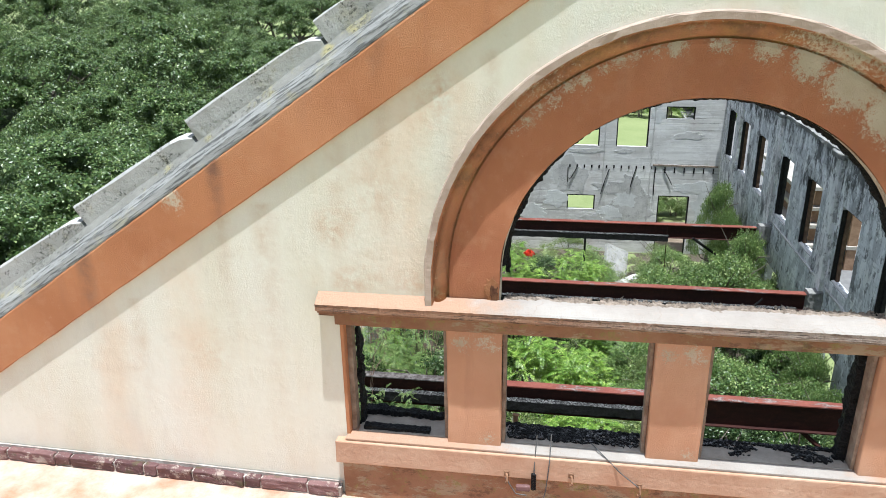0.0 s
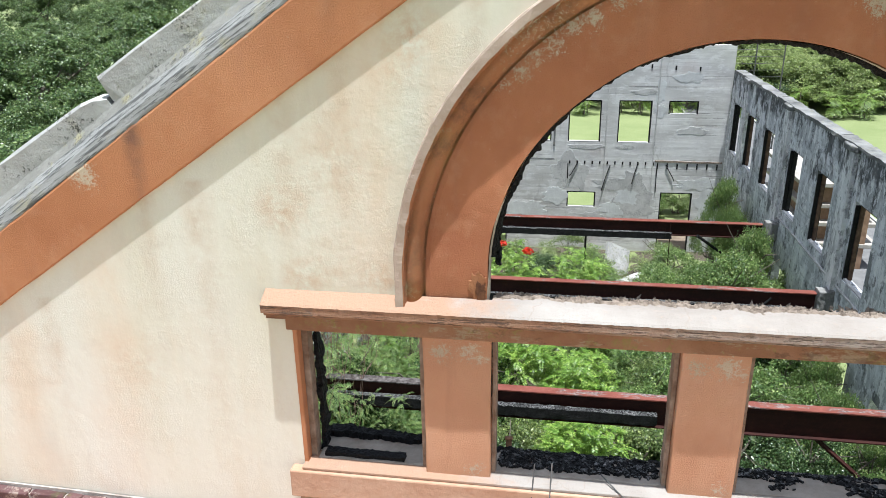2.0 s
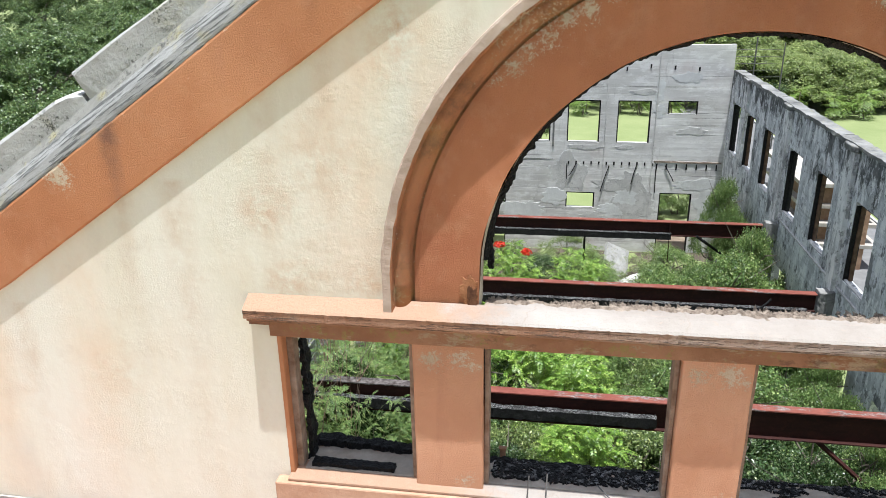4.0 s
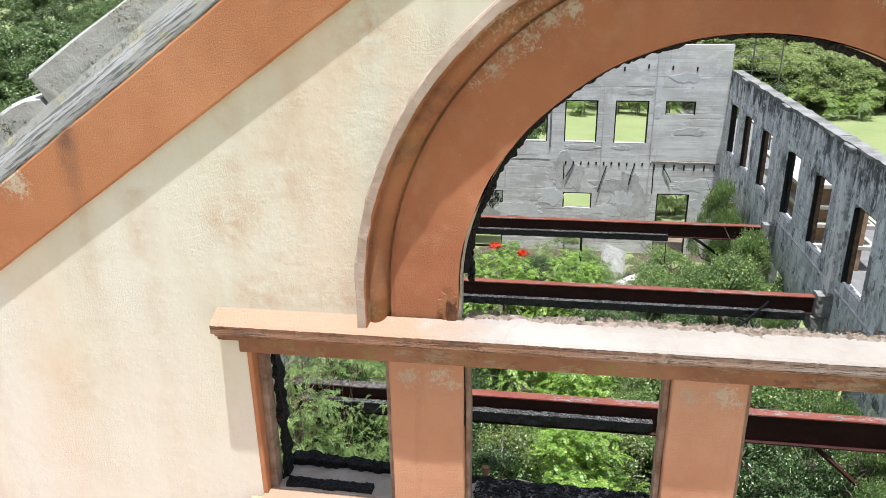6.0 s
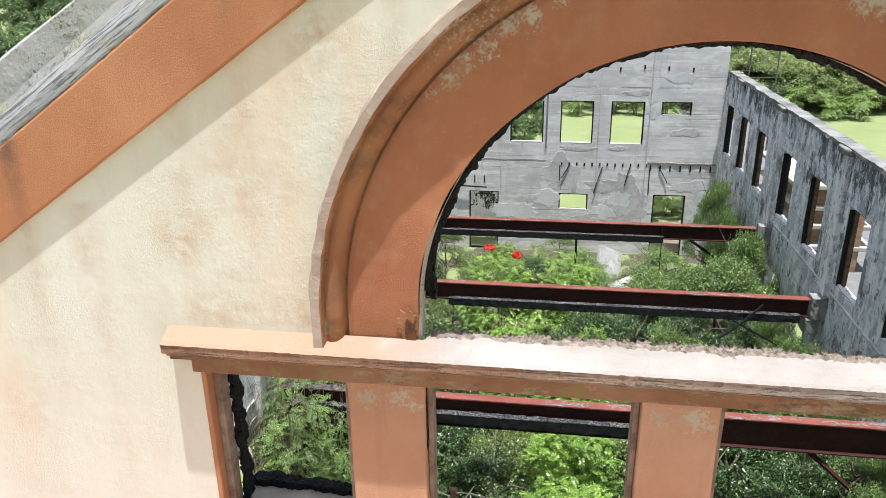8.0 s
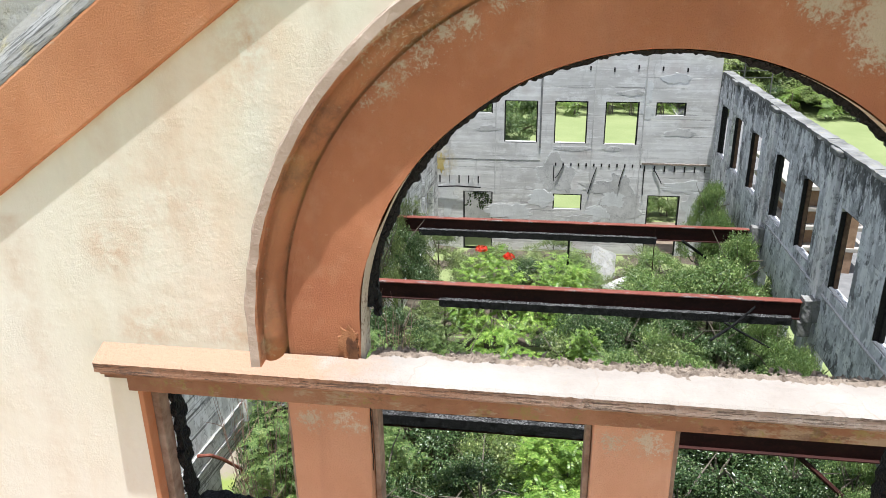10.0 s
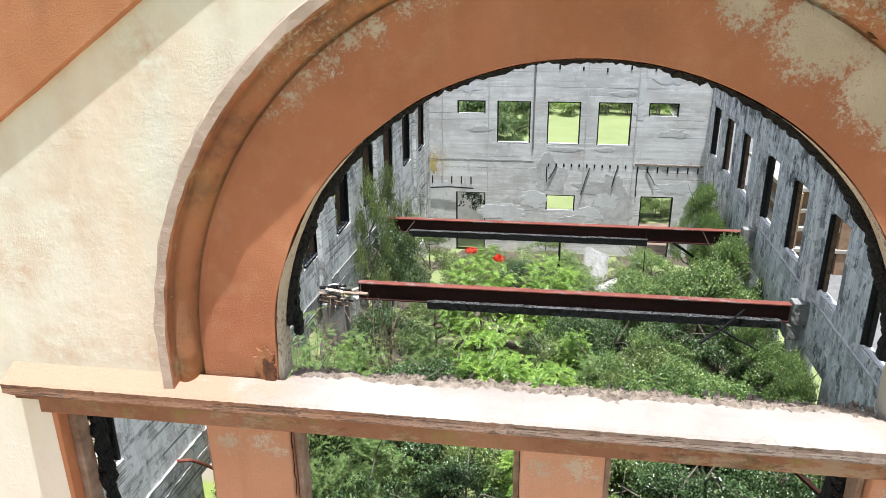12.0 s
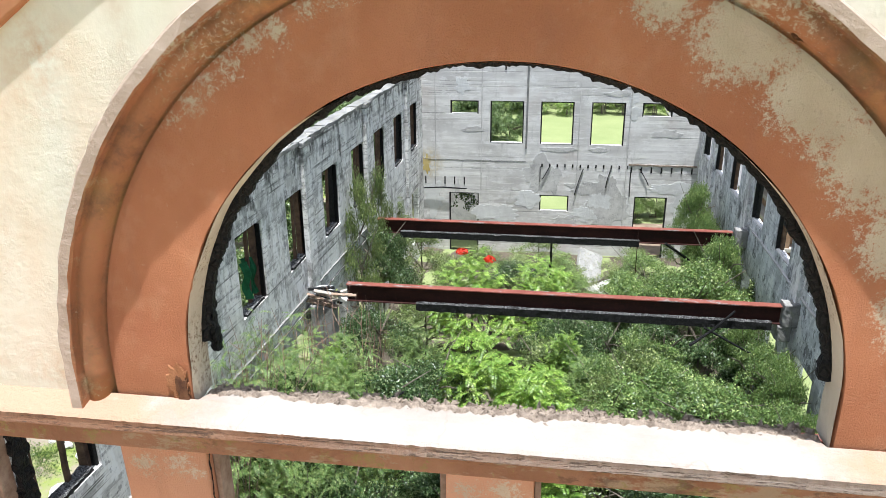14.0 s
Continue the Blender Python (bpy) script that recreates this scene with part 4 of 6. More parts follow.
# charred sills in the low windows
for i, (x0, x1) in enumerate(((OPEN_L + 0.06, -0.91), (-0.59, 0.21), (0.50, 1.31), (1.62, OPEN_R - 0.05))):
    w = thing("burnt_sill", "charred timber sill on pale render", "window sill", "burnt sills of the low windows", at=((x0 + x1) / 2, 0.2, SILL_Z))
    m = Matrix.Translation((-(x0 + x1) / 2, -0.2, -SILL_Z))
    bm = rough(rough(long_box((x0, 0.236, SILL_Z + 0.022), (x1, 0.226, SILL_Z + 0.004), 0.06, 0.06, 170), 0.014, 13, i * 3.0), 0.009, 45, i * 5.0)
    if i >= 1:
        bm.free()
        bm = bmesh.new()
        if i == 1:
            bm = rough(rough(long_box((x0, 0.196, SILL_Z + 0.002), (x1, 0.192, SILL_Z), 0.05, 0.026, 170), 0.010, 13, 3.0), 0.006, 45, 5.0)
        for q in range(900 if i == 1 else 620):
            y = 0.205 - 0.125 * rng.random() ** (1.0 if i == 1 else 1.5)
            x, s, a = rng.uniform(x0 + 0.03, x1 - 0.03), rng.uniform(0.006, 0.026), rng.random() * math.tau
            if i >= 2 and y < 0.19 and noise.noise(Vector((x * 6, y * 14, i))) < -0.02:
                continue
            z = SILL_Z + rng.uniform(0.008, 0.018)
            lean = Matrix.Translation((x, y, z)) @ pose(0, 0, 0, rng.uniform(-9, 9), rng.uniform(-9, 9), 57.3 * a)
            n = rng.randint(4, 6)
            ring = [(s * rng.uniform(0.5, 1.1) * math.cos(k * math.tau / n), 0.55 * s * rng.uniform(0.5, 1.1) * math.sin(k * math.tau / n)) for k in range(n)]
            top = [bm.verts.new(lean @ Vector((u, v, 0.005))) for u, v in ring]
            low = [bm.verts.new(lean @ Vector((1.1 * u, 1.1 * v, -0.006))) for u, v in ring]
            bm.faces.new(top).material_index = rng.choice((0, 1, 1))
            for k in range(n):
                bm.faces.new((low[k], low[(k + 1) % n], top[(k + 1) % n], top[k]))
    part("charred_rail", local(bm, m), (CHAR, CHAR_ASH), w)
    part("timber_rail", local(boxed(x0, 0.035, SILL_Z - 0.02, x1, 0.22, SILL_Z + 0.010, 0.004), m), BOARD, w, "pale grey timber rail")
    if i == 0:
        bm = rough(long_box((x0 + 0.03, 0.075, SILL_Z + 0.018), (x1 - 0.11, 0.070, SILL_Z + 0.016), 0.05, 0.024, 60), 0.008, 30, 5)
        part("charred_strip", local(bm, m), CHAR, w)

# ---------------------------------------------------------------- porch roof with its row of bricks
roof = part("porch_roof", boxed(-6.0, -3.2, ROOF_Z - 0.25, 6.9, -0.004, ROOF_Z), plain("patched_roof_paint", (0.40, 0.19, 0.11), (0.60, 0.53, 0.46), 2.6, 0.8, 0.5, 0.02))
tagged(roof, "flat porch roof with patchy white and orange coating", "roof", kind="structure")
course = part("brick_course", boxed(-5.3, -0.050, ROOF_Z, OPEN_L - 0.05, -0.0045, ROOF_Z + 0.068), MORTAR)
part("mortar_line", rough(boxed(-5.3, -0.016, ROOF_Z + 0.06, OPEN_L - 0.05, -0.0045, ROOF_Z + 0.092), 0.004, 9, 2, 5), MORTAR, course, "pale mortar smeared along the wall")
fall = Matrix.Translation((OPEN_L, 0, ROOF_Z)) @ pose(0, 0, 0, 0, 1.3, 0) @ Matrix.Translation((-OPEN_L, 0, -ROOF_Z))
roof.matrix_basis = course.matrix_basis = fall
tagged(course, "row of maroon bricks along the foot of the wall", "brick course", kind="structure")
shape = {}
x = OPEN_L - 0.055
rng = random.Random(3)
i = 0
while x > -5.2:
    ln = (0.20, 0.30, 0.11, 0.34, 0.24, 0.09)[i % 6]
    if ln not in shape:
        bm = boxed(0, 0, 0, ln - 0.010, 0.05, 0.076, 0.008)
        rough(bm, 0.009, 15, ln * 9, 3)
        shape[ln] = mesh_from("brick", bm, BRICK)
    ob = new("brick", shape[ln])
    ob.parent = course
    ob.matrix_basis = pose(x - ln, -0.06 - rng.uniform(0, 0.004), ROOF_Z + 0.004, rng.uniform(-5, 5), rng.uniform(-1.2, 1.2), rng.uniform(-1.0, 1.0))
    x -= ln
    i += 1

# ---------------------------------------------------------------- old cable fittings on the sill course
IRON = plain("rusty_iron", (0.16, 0.085, 0.05), (0.34, 0.20, 0.12), 18, 0.75, 0.5, 0.003)
WIRE = plain("grey_cable", (0.06, 0.06, 0.06), (0.16, 0.155, 0.15), 20, 0.6, 0.2, 0.002)
for k, (x, z) in enumerate(((-0.555, 8.955), (-0.19, 8.975), (0.185, 8.945))):
    h = thing("cable_hook", "rusty iron cable hook on the sill course", "hook", "cable hooks", at=(x, -0.062, z))
    plate = part("plate", boxed(-0.016, -0.006, -0.016, 0.016, 0.002, 0.016, 0.003), IRON, h)
    part("hook", tube([(0, -0.004, 0.0), (0.004, -0.03, 0.005), (0.006, -0.045, -0.02), (0.0, -0.035, -0.045), (-0.004, -0.02, -0.04)], [0.007, 0.006, 0.006, 0.005, 0.004]), IRON, plate)
stub_iron = thing("iron_stub", "rusty iron stub standing on a burnt sill", "iron stub", at=(-0.525, 0.235, SILL_Z))
part("post", rough(boxed(-0.014, -0.008, -0.02, 0.014, 0.008, 0.06, 0.002), 0.003, 30, 1, 2), IRON, stub_iron)
part("flange", boxed(-0.02, -0.012, 0.06, 0.018, 0.012, 0.068, 0.002), IRON, stub_iron)
ins = thing("cable_strain_coil", "black coiled cable grip with a maroon clamp", "cable fitting", at=(-0.40, -0.075, 8.90))
bm = bmesh.new()
pts = [(0.012 * math.cos(k * 0.9), 0.012 * math.sin(k * 0.9), -0.035 + 0.0016 * k) for k in range(70)]
tube(pts, [0.004] * 70, 5, bm)
part("coil", bm, CHAR, ins)
part("clamp", rough(boxed(-0.10, -0.014, -0.045, -0.02, 0.014, -0.012, 0.006), 0.004, 20, 1, 1), BRICK, ins, "maroon clamp block")
for k, pts in enumerate((((-0.39, -0.02, 9.20), (-0.398, -0.06, 9.05), (-0.40, -0.075, 8.95)), ((-0.31, 0.0, 9.2), (-0.315, -0.07, 9.05), (-0.33, -0.07, 8.86), (-0.36, -0.075, 8.70)), ((-0.08, 0.05, 9.12), (0.0, -0.05, 9.1), (0.08, -0.075, 9.03), (0.18, -0.08, 8.95)), ((-0.56, -0.085, 8.94), (-0.5, -0.09, 8.84), (-0.44, -0.085, 8.83)), ((0.19, -0.09, 8.93), (0.20, -0.1, 8.80), (0.22, -0.09, 8.70)))):
    tagged(part("loose_cable", tube(pts, [0.0035] * len(pts), 5), WIRE), "thin loose cable dangling over the sill", "cable", "loose cables")


# ---------------------------------------------------------------- the burnt-out hall
YF, XR = 27.28, 6.16


def left_x(y):
    return -4.76 - 0.0449 * (26.5 - y)


FAR_OPEN = [(-3.58, 5.80, -2.45, 6.33), (-1.985, 4.66, -0.66, 6.35), (0.0, 4.65, 1.285, 6.335), (1.95, 4.635, 3.235, 6.335), (3.86, 5.80, 4.99, 6.33),
            (-3.65, 0.0, -2.42, 2.56), (0.065, 1.875, 1.235, 2.55), (3.83, 0.0, 5.10, 2.60)]
X0 = -5.1
far = part("wall_north", wall_grid(XR - X0 - 0.003, 8.45, [(a - X0, b, c - X0, d) for a, b, c, d in FAR_OPEN], 0.25, lambda u, v, d: (X0 + u, YF + d, v), 0.45, 0.05), FAR_WALL)
tagged(far, "board-marked grey concrete end wall of the ruin", "wall", kind="structure")

WIN_R = [26.0, 23.75, 21.35, 18.45, 15.95, 13.3, 10.75, 8.2, 5.6, 3.0]
WIN_L = [25.75, 23.4, 20.95, 18.65, 16.2, 13.8, 11.3, 8.5, 5.45, 2.6]
HW = 0.6
R_OPEN = [(y - HW, 4.55, y + HW, 6.42) for y in WIN_R] + [(y - HW, 0.9, y + HW, 3.0) for y in WIN_R[1:]] + [(25.7, 0.0, 26.5, 2.0)]
L_OPEN = [(y - HW, 4.7, y + HW, 6.45) for y in WIN_L] + [(y - HW, 0.9, y + HW, 3.0) for y in WIN_L]
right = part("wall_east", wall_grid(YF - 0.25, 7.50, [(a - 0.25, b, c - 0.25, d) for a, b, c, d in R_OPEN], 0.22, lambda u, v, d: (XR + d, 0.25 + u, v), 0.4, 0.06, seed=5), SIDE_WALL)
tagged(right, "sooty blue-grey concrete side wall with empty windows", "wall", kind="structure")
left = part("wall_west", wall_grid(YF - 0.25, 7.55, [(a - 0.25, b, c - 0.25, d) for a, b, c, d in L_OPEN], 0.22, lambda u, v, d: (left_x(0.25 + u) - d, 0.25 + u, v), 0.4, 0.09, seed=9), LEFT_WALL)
tagged(left, "streaked grey concrete side wall with empty windows", "wall", kind="structure")

# copings, pilasters and floor ledges of the side walls
rng = random.Random(6)
for wall, xf, sg in ((right, lambda y: XR, 1), (left, left_x, -1)):
    for y in (19.5, 14.45, 9.25, 4.1, 24.6):
        bm = bmesh.new()
        x = xf(y)
        box(bm, x - sg * 0.10, y - 0.26, 0, x + sg * 0.02, y + 0.26, 7.42)
        rough(bm, 0.014, 2.5, y, 5)
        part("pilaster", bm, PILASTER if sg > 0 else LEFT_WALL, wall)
        part("pilaster_cap", rough(boxed(x - sg * 0.15, y - 0.32, 7.42, x + sg * 0.02, y + 0.32, 7.56, 0.02), 0.02, 6, y, 3), TOP_SOOT, wall)
        if y < 24 and sg > 0:
            bm = boxed(x - sg * 0.42, y - 0.36, 3.2, x - sg * 0.09, y + 0.10, 3.60, 0.03)
            part("corbel", rough(bm, 0.035, 5, y, 4), RAKE_CAP_PLAIN, wall, "pale concrete corbel under a beam")
    y = 0.4
    while y < 26.6:
        ln = rng.uniform(1.6, 3.4)
        e = min(y + ln, 26.9)
        bm = long_box((xf(y) + sg * 0.11, y, 7.53), (xf(e) + sg * 0.11, e - 0.03, 7.53), 0.34, 0.09, 16)
        rough(bm, 0.03, 3.5, y)
        part("coping_slab", bm, TOP_SOOT, wall)
        y = e

# thin pale ledges where the floor met the side walls, and a bent red bar below a west window
for wall, xf, sg, zs in ((right, lambda y: XR, 1, (4.3,)), (left, left_x, -1, (3.76, 3.42))):
    for z in zs:
        for y0, y1 in ((4.4, 8.9), (9.55, 14.1), (14.75, 19.2)):
            bm = long_box((xf(y0) - sg * 0.02, y0, z), (xf(y1) - sg * 0.02, y1, z), 0.05, 0.035, 60)
            part("floor_ledge", rough(bm, 0.018, 6, y0 + z), PLASTER if sg > 0 else COPING if y0 < 9 else RAKE_CAP_PLAIN, wall, "thin broken ledge where the floor was")
RED_IRON = plain("red_lead_iron", (0.16, 0.045, 0.03), (0.34, 0.13, 0.09), 12, 0.7, 0.4, 0.004)
bar = part("bent_bar", tube([(-5.56, 7.2, 3.82), (-5.45, 7.4, 3.7), (-5.42, 7.75, 3.36), (-5.40, 8.3, 2.75), (-5.40, 8.62, 1.95), (-5.40, 8.7, 0.0)], [0.03] * 6, 7), RED_IRON)
tagged(bar, "bent red iron bar leaning against the side wall", "iron bar")

for y in (19.23, 14.24, 9.06):
    bm = rough(boxed(XR - 0.34, y - 0.17, 3.58, XR + 0.01, y + 0.16, 4.14, 0.02), 0.03, 7, y, 4)
    part("bearing_block", bm, RAKE_CAP_PLAIN, right, "broken pale concrete round a beam end")

# timber frames in the side windows
def side_window(wall, x, y, sg, z0, z1, seed):
    w = thing("window_frame", "scorched brown timber frame left in an empty window", "window frame", "window frames of the side walls", at=(x + sg * 0.15, y, z0))
    half = 0.035 if sg > 0 else 0.06
    for dy in (-HW + half + 0.01, HW - half - 0.01):
        bm = rough(boxed(-0.045 if sg > 0 else -0.09, dy - half, 0.0, 0.045, dy + half, z1 - z0, 0.006), 0.012, 7, seed + dy, 4)
        part("post", bm, WOOD_BROWN if seed % 3 else CHAR, w)
    part("head", boxed(-0.06, -HW + 0.09, z1 - z0 - 0.08, 0.06, HW - 0.09, z1 - z0, 0.006), CHAR, w)
    bm = rough(boxed(-0.14 * sg, HW - 0.045, 0.0, 0.065 * sg, HW - 0.004, z1 - z0 - 0.09), 0.008, 9, seed + 3, 5)
    part("lining", bm, CHAR, w, "charred lining board of the reveal")
    if sg < 0:
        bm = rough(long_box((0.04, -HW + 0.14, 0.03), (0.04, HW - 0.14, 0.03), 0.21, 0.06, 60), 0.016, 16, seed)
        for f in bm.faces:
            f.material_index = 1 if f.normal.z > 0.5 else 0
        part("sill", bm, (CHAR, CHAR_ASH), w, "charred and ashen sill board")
        bm = rough(long_box((-0.02, 0.12, 0.05), (0.01, 0.15, z1 - z0 - 0.09), 0.07, 0.06, 14, Vector((0, 1, 0))), 0.010, 6, seed)
        part("mullion", bm, WOOD_BROWN, w, "leaning scorched mullion")
        return
    bm = boxed(-0.14, -HW + 0.02, 0.0, -0.05, HW - 0.02, 0.03, 0.008)
    part("sill", rough(bm, 0.024, 7, seed, 4), PLASTER, w, "broken sill")


for i, y in enumerate(WIN_R):
    side_window(right, XR, y, 1, 4.555, 6.415, i)
for i, y in enumerate(WIN_L):
    side_window(left, left_x(y), y, -1, 4.705, 6.445, i + 20)

# dark timber linings of the end wall's openings
for i, (a, b, c, d) in enumerate(FAR_OPEN):
    w = thing("window_lining", "thin charred lining of an opening in the end wall", "window frame", "linings of the end wall", at=((a + c) / 2, YF + 0.1, b))
    h = (c - a) / 2
    for s in (-1, 1):
        part("post", boxed(s * h - s * 0.05, -0.06, 0.0, s * h - s * 0.002, 0.06, d - b - 0.002), CHAR, w)
    part("head", boxed(-h + 0.052, -0.06, d - b - 0.05, h - 0.052, 0.06, d - b - 0.002), CHAR, w)
    if b > 0.5:
        part("sill", boxed(-h + 0.052, -0.10, 0.0, h - 0.052, 0.06, 0.03, 0.005), PLASTER, w)

# back wall of a small room behind the end wall's western doorway, with a dry creeper hanging in it
room = part("wall_back_room", rough(boxed(-4.7, YF + 1.7, 0, -2.2, YF + 1.85, 2.95), 0.02, 3, 1, 4), PLASTER)
tagged(room, "grey plastered wall behind the doorway of the end wall", "wall", kind="structure")
creeper = thing("hanging_creeper", "dry dark creeper hanging in a doorway", "creeper", at=(-3.0, YF + 0.3, 2.56))
bm = bmesh.new()
r = np.random.default_rng(15)
tips = []
for k in range(9):
    x = r.uniform(-0.45, 0.5)
    ln = r.uniform(0.25, 0.8)
    pts = [Vector((x + 0.06 * math.sin(q * 4 + k), 0.02 * k, -ln * q)) for q in np.linspace(0, 1, 6)]
    tube(pts, [0.012, 0.010, 0.009, 0.008, 0.007, 0.005], 4, bm)
    tips += [tuple(p) for p in pts[2:]]
part("stem", bm, CHAR, creeper)

# conduits and pour joints on the end wall
for x, z0, z1, w in ((-4.2, 2.9, 8.2, 0.03), (-2.33, 2.7, 8.2, 0.035), (-0.54, 4.45, 8.2, 0.075), (1.5, 2.7, 8.2, 0.03), (3.42, 0.5, 8.2, 0.035)):
    bm = rough(long_box((x, YF - 0.015, z0), (x + 0.02, YF - 0.015, z1), w, 0.04, 20, Vector((0, 1, 0))), 0.006, 4, x)
    ob = part("conduit", bm, TOP_SOOT if w > 0.05 else PLASTER)
    tagged(ob, "upright pipe run on the end wall", "conduit", "conduits of the end wall")


def patch(name, cx, cz, rx, rz, seed, material, lift=0.012, teeth=0.42, y=YF, parent=None, fine=1.0):
    """A flake of plaster with a ragged outline and a real edge."""
    bm = bmesh.new()
    n = 150
    ring = []
    for i in range(n):
        a = math.tau * i / n
        k = 1 + teeth * noise.noise(Vector((math.cos(a) * 1.6, math.sin(a) * 1.6, seed))) + 0.6 * teeth * noise.noise(Vector((math.cos(a) * 3.4, math.sin(a) * 3.4, seed + 4))) + fine * teeth * (0.35 * noise.noise(Vector((math.cos(a) * 9, math.sin(a) * 9, seed + 7))) + 0.15 * noise.noise(Vector((math.cos(a) * 28, math.sin(a) * 28, seed))))
        ring.append((cx + rx * k * math.cos(a), cz + rz * k * math.sin(a)))
    f = [bm.verts.new((x, y - lift, z)) for x, z in ring]
    b = [bm.verts.new((x + (x - cx) * 0.01, y + 0.002, z + (z - cz) * 0.01)) for x, z in ring]
    bm.faces.new(f)
    for i in range(n):
        bm.faces.new((f[i], b[i], b[(i + 1) % n], f[(i + 1) % n]))
    bmesh.ops.recalc_face_normals(bm, faces=bm.faces)
    return part(name, bm, material, parent)


OCHRE = concrete("lichen_yellow_plaster", (0.45, 0.34, 0.10), (0.58, 0.48, 0.22), (0.3, 0.25, 0.12), streaks=0.3)
LOOSE = ((0.07, 3.42, 0.62, 0.62, PLASTER), (0.48, 3.20, 0.42, 0.50, PLASTER), (2.06, 2.92, 0.85, 0.26, PLASTER), (2.81, 2.07, 0.92, 0.62, PLASTER), (2.49, 2.40, 0.50, 0.30, PLASTER_PALE), (1.92, 1.82, 0.50, 0.30, PLASTER_PALE),
         (2.75, 3.02, 0.42, 0.45, PLASTER), (5.31, 2.98, 0.95, 0.20, PLASTER_PALE), (5.70, 2.10, 0.45, 0.66, PLASTER_PALE), (-1.75, 1.75, 0.85, 0.42, PLASTER_PALE), (-0.46, 2.33, 0.48, 0.34, PLASTER_PALE), (-4.25, 2.26, 0.42, 0.60, PLASTER_PALE),
         (-3.07, 6.91, 0.28, 0.32, PLASTER_PALE), (0.73, 4.45, 0.58, 0.10, PLASTER), (2.30, 4.46, 0.30, 0.08, PLASTER), (2.88, 6.66, 0.50, 0.12, PLASTER), (3.60, 5.95, 0.22, 0.24, PLASTER_PALE), (3.5, 6.75, 0.17, 0.5, PLASTER_PALE),
         (-4.62, 3.70, 0.16, 0.36, OCHRE), (1.05, 1.45, 0.5, 0.3, PLASTER), (-2.7, 5.2, 0.45, 0.10, PLASTER), (4.9, 5.15, 0.5, 0.16, PLASTER), (4.6, 7.25, 0.45, 0.22, PLASTER_PALE))
for i, (cx, cz, rx, rz, m) in enumerate(LOOSE):
    patch("plaster_rim", cx, cz, rx * 1.012 + 0.003, rz * 1.012 + 0.005, i * 3.3, PLASTER_PALE, 0.0030 + 0.0001 * i, 0.55, parent=far, fine=0.5)
    patch("plaster_patch", cx + 0.008, cz - 0.004, rx * 0.985, rz * 0.985, i * 3.3, m, 0.0058 + 0.0001 * i, 0.55, parent=far, fine=0.5)

# broken corner at the foot of the arch, dark inside a torn ochre rim
patch("spall", CX - RI - 0.036, 10.060, 0.040, 0.068, 5.7, plain("torn_ochre_render", (0.26, 0.105, 0.045), (0.46, 0.22, 0.11), 16, 0.95, 0.9, 0.01), 0.006, 0.5, 0.004, front)["label"] = "broken corner at the foot of the arch"
patch("spall_pit", CX - RI - 0.026, 10.045, 0.022, 0.046, 8.2, plain("dark_broken_render", (0.07, 0.030, 0.018), (0.24, 0.11, 0.055), 22, 0.95, 0.9, 0.01), 0.009, 0.6, 0.004, front)

# cut joist ends and bent bars along the old floor line
def stub(x, z, w, h, deep):
    bm = rough(boxed(-w / 2, -deep, -h / 2, w / 2, 0, h / 2), 0.006, 9, x)
    ob = part("joist_stub", bm, CHAR)
    ob.matrix_basis = pose(x, YF, z)
    tagged(ob, "burnt joist end sticking out of the end wall", "joist stub", "joist stubs of the end wall")


for i in range(12):
    stub(0.12 + 0.303 * i, 3.79, 0.06, 0.13, 0.016)
for i in range(7):
    stub(3.62 + 0.385 * i, 3.70, 0.055, 0.24, 0.016)
for i in range(5):
    stub(-4.62 + 0.40 * i, 3.05, 0.05, 0.32, 0.016)
for i in range(9):
    stub(-2.3 + 0.9 * i, 7.65 - 0.05 * (i % 3), 0.06, 0.16, 0.014)
ledge = part("floor_ledge_north", rough(long_box((3.5, YF - 0.012, 3.9), (6.1, YF - 0.012, 3.88), 0.03, 0.07, 40), 0.016, 5, 2), BROKEN)
tagged(ledge, "broken sooty ledge on the end wall", "ledge", kind="structure")
bar = part("rail_bar", tube([(-4.7, YF - 0.1, 2.72), (-3.9, YF - 0.12, 2.78), (-2.9, YF - 0.1, 2.74)], [0.03, 0.03, 0.03]), CHAR)
tagged(bar, "black iron rail on the end wall", "rail")
for p in (((0.45, 3.8), (0.2, 3.3), (0.12, 3.22)), ((2.85, 3.8), (2.72, 3.3), (2.66, 2.95)), ((3.95, 3.75), (4.25, 3.25), (4.32, 3.1)), ((0.05, 3.75), (0.06, 3.1)), ((3.6, 3.7), (3.62, 2.6)), ((1.75, 3.7), (1.6, 3.2), (1.45, 2.6))):
    bm = tube([(x, YF - 0.03 - 0.012 * k, z) for k, (x, z) in enumerate(p)], [0.018] * len(p))
    tagged(part("bent_bar", bm, CHAR), "bent iron bar hanging from the end wall", "iron bar", "bent bars of the end wall")

# long crack across the end wall
pts = [(-4.7 + 0.22 * k, YF - 0.001, 3.93 + 0.05 * noise.noise(Vector((k * 0.8, 3, 0)))) for k in range(20)]
tagged(part("wall_crack", tube(pts, [0.012] * len(pts), 4), TOP_SOOT, far), "dark crack along an old floor line")

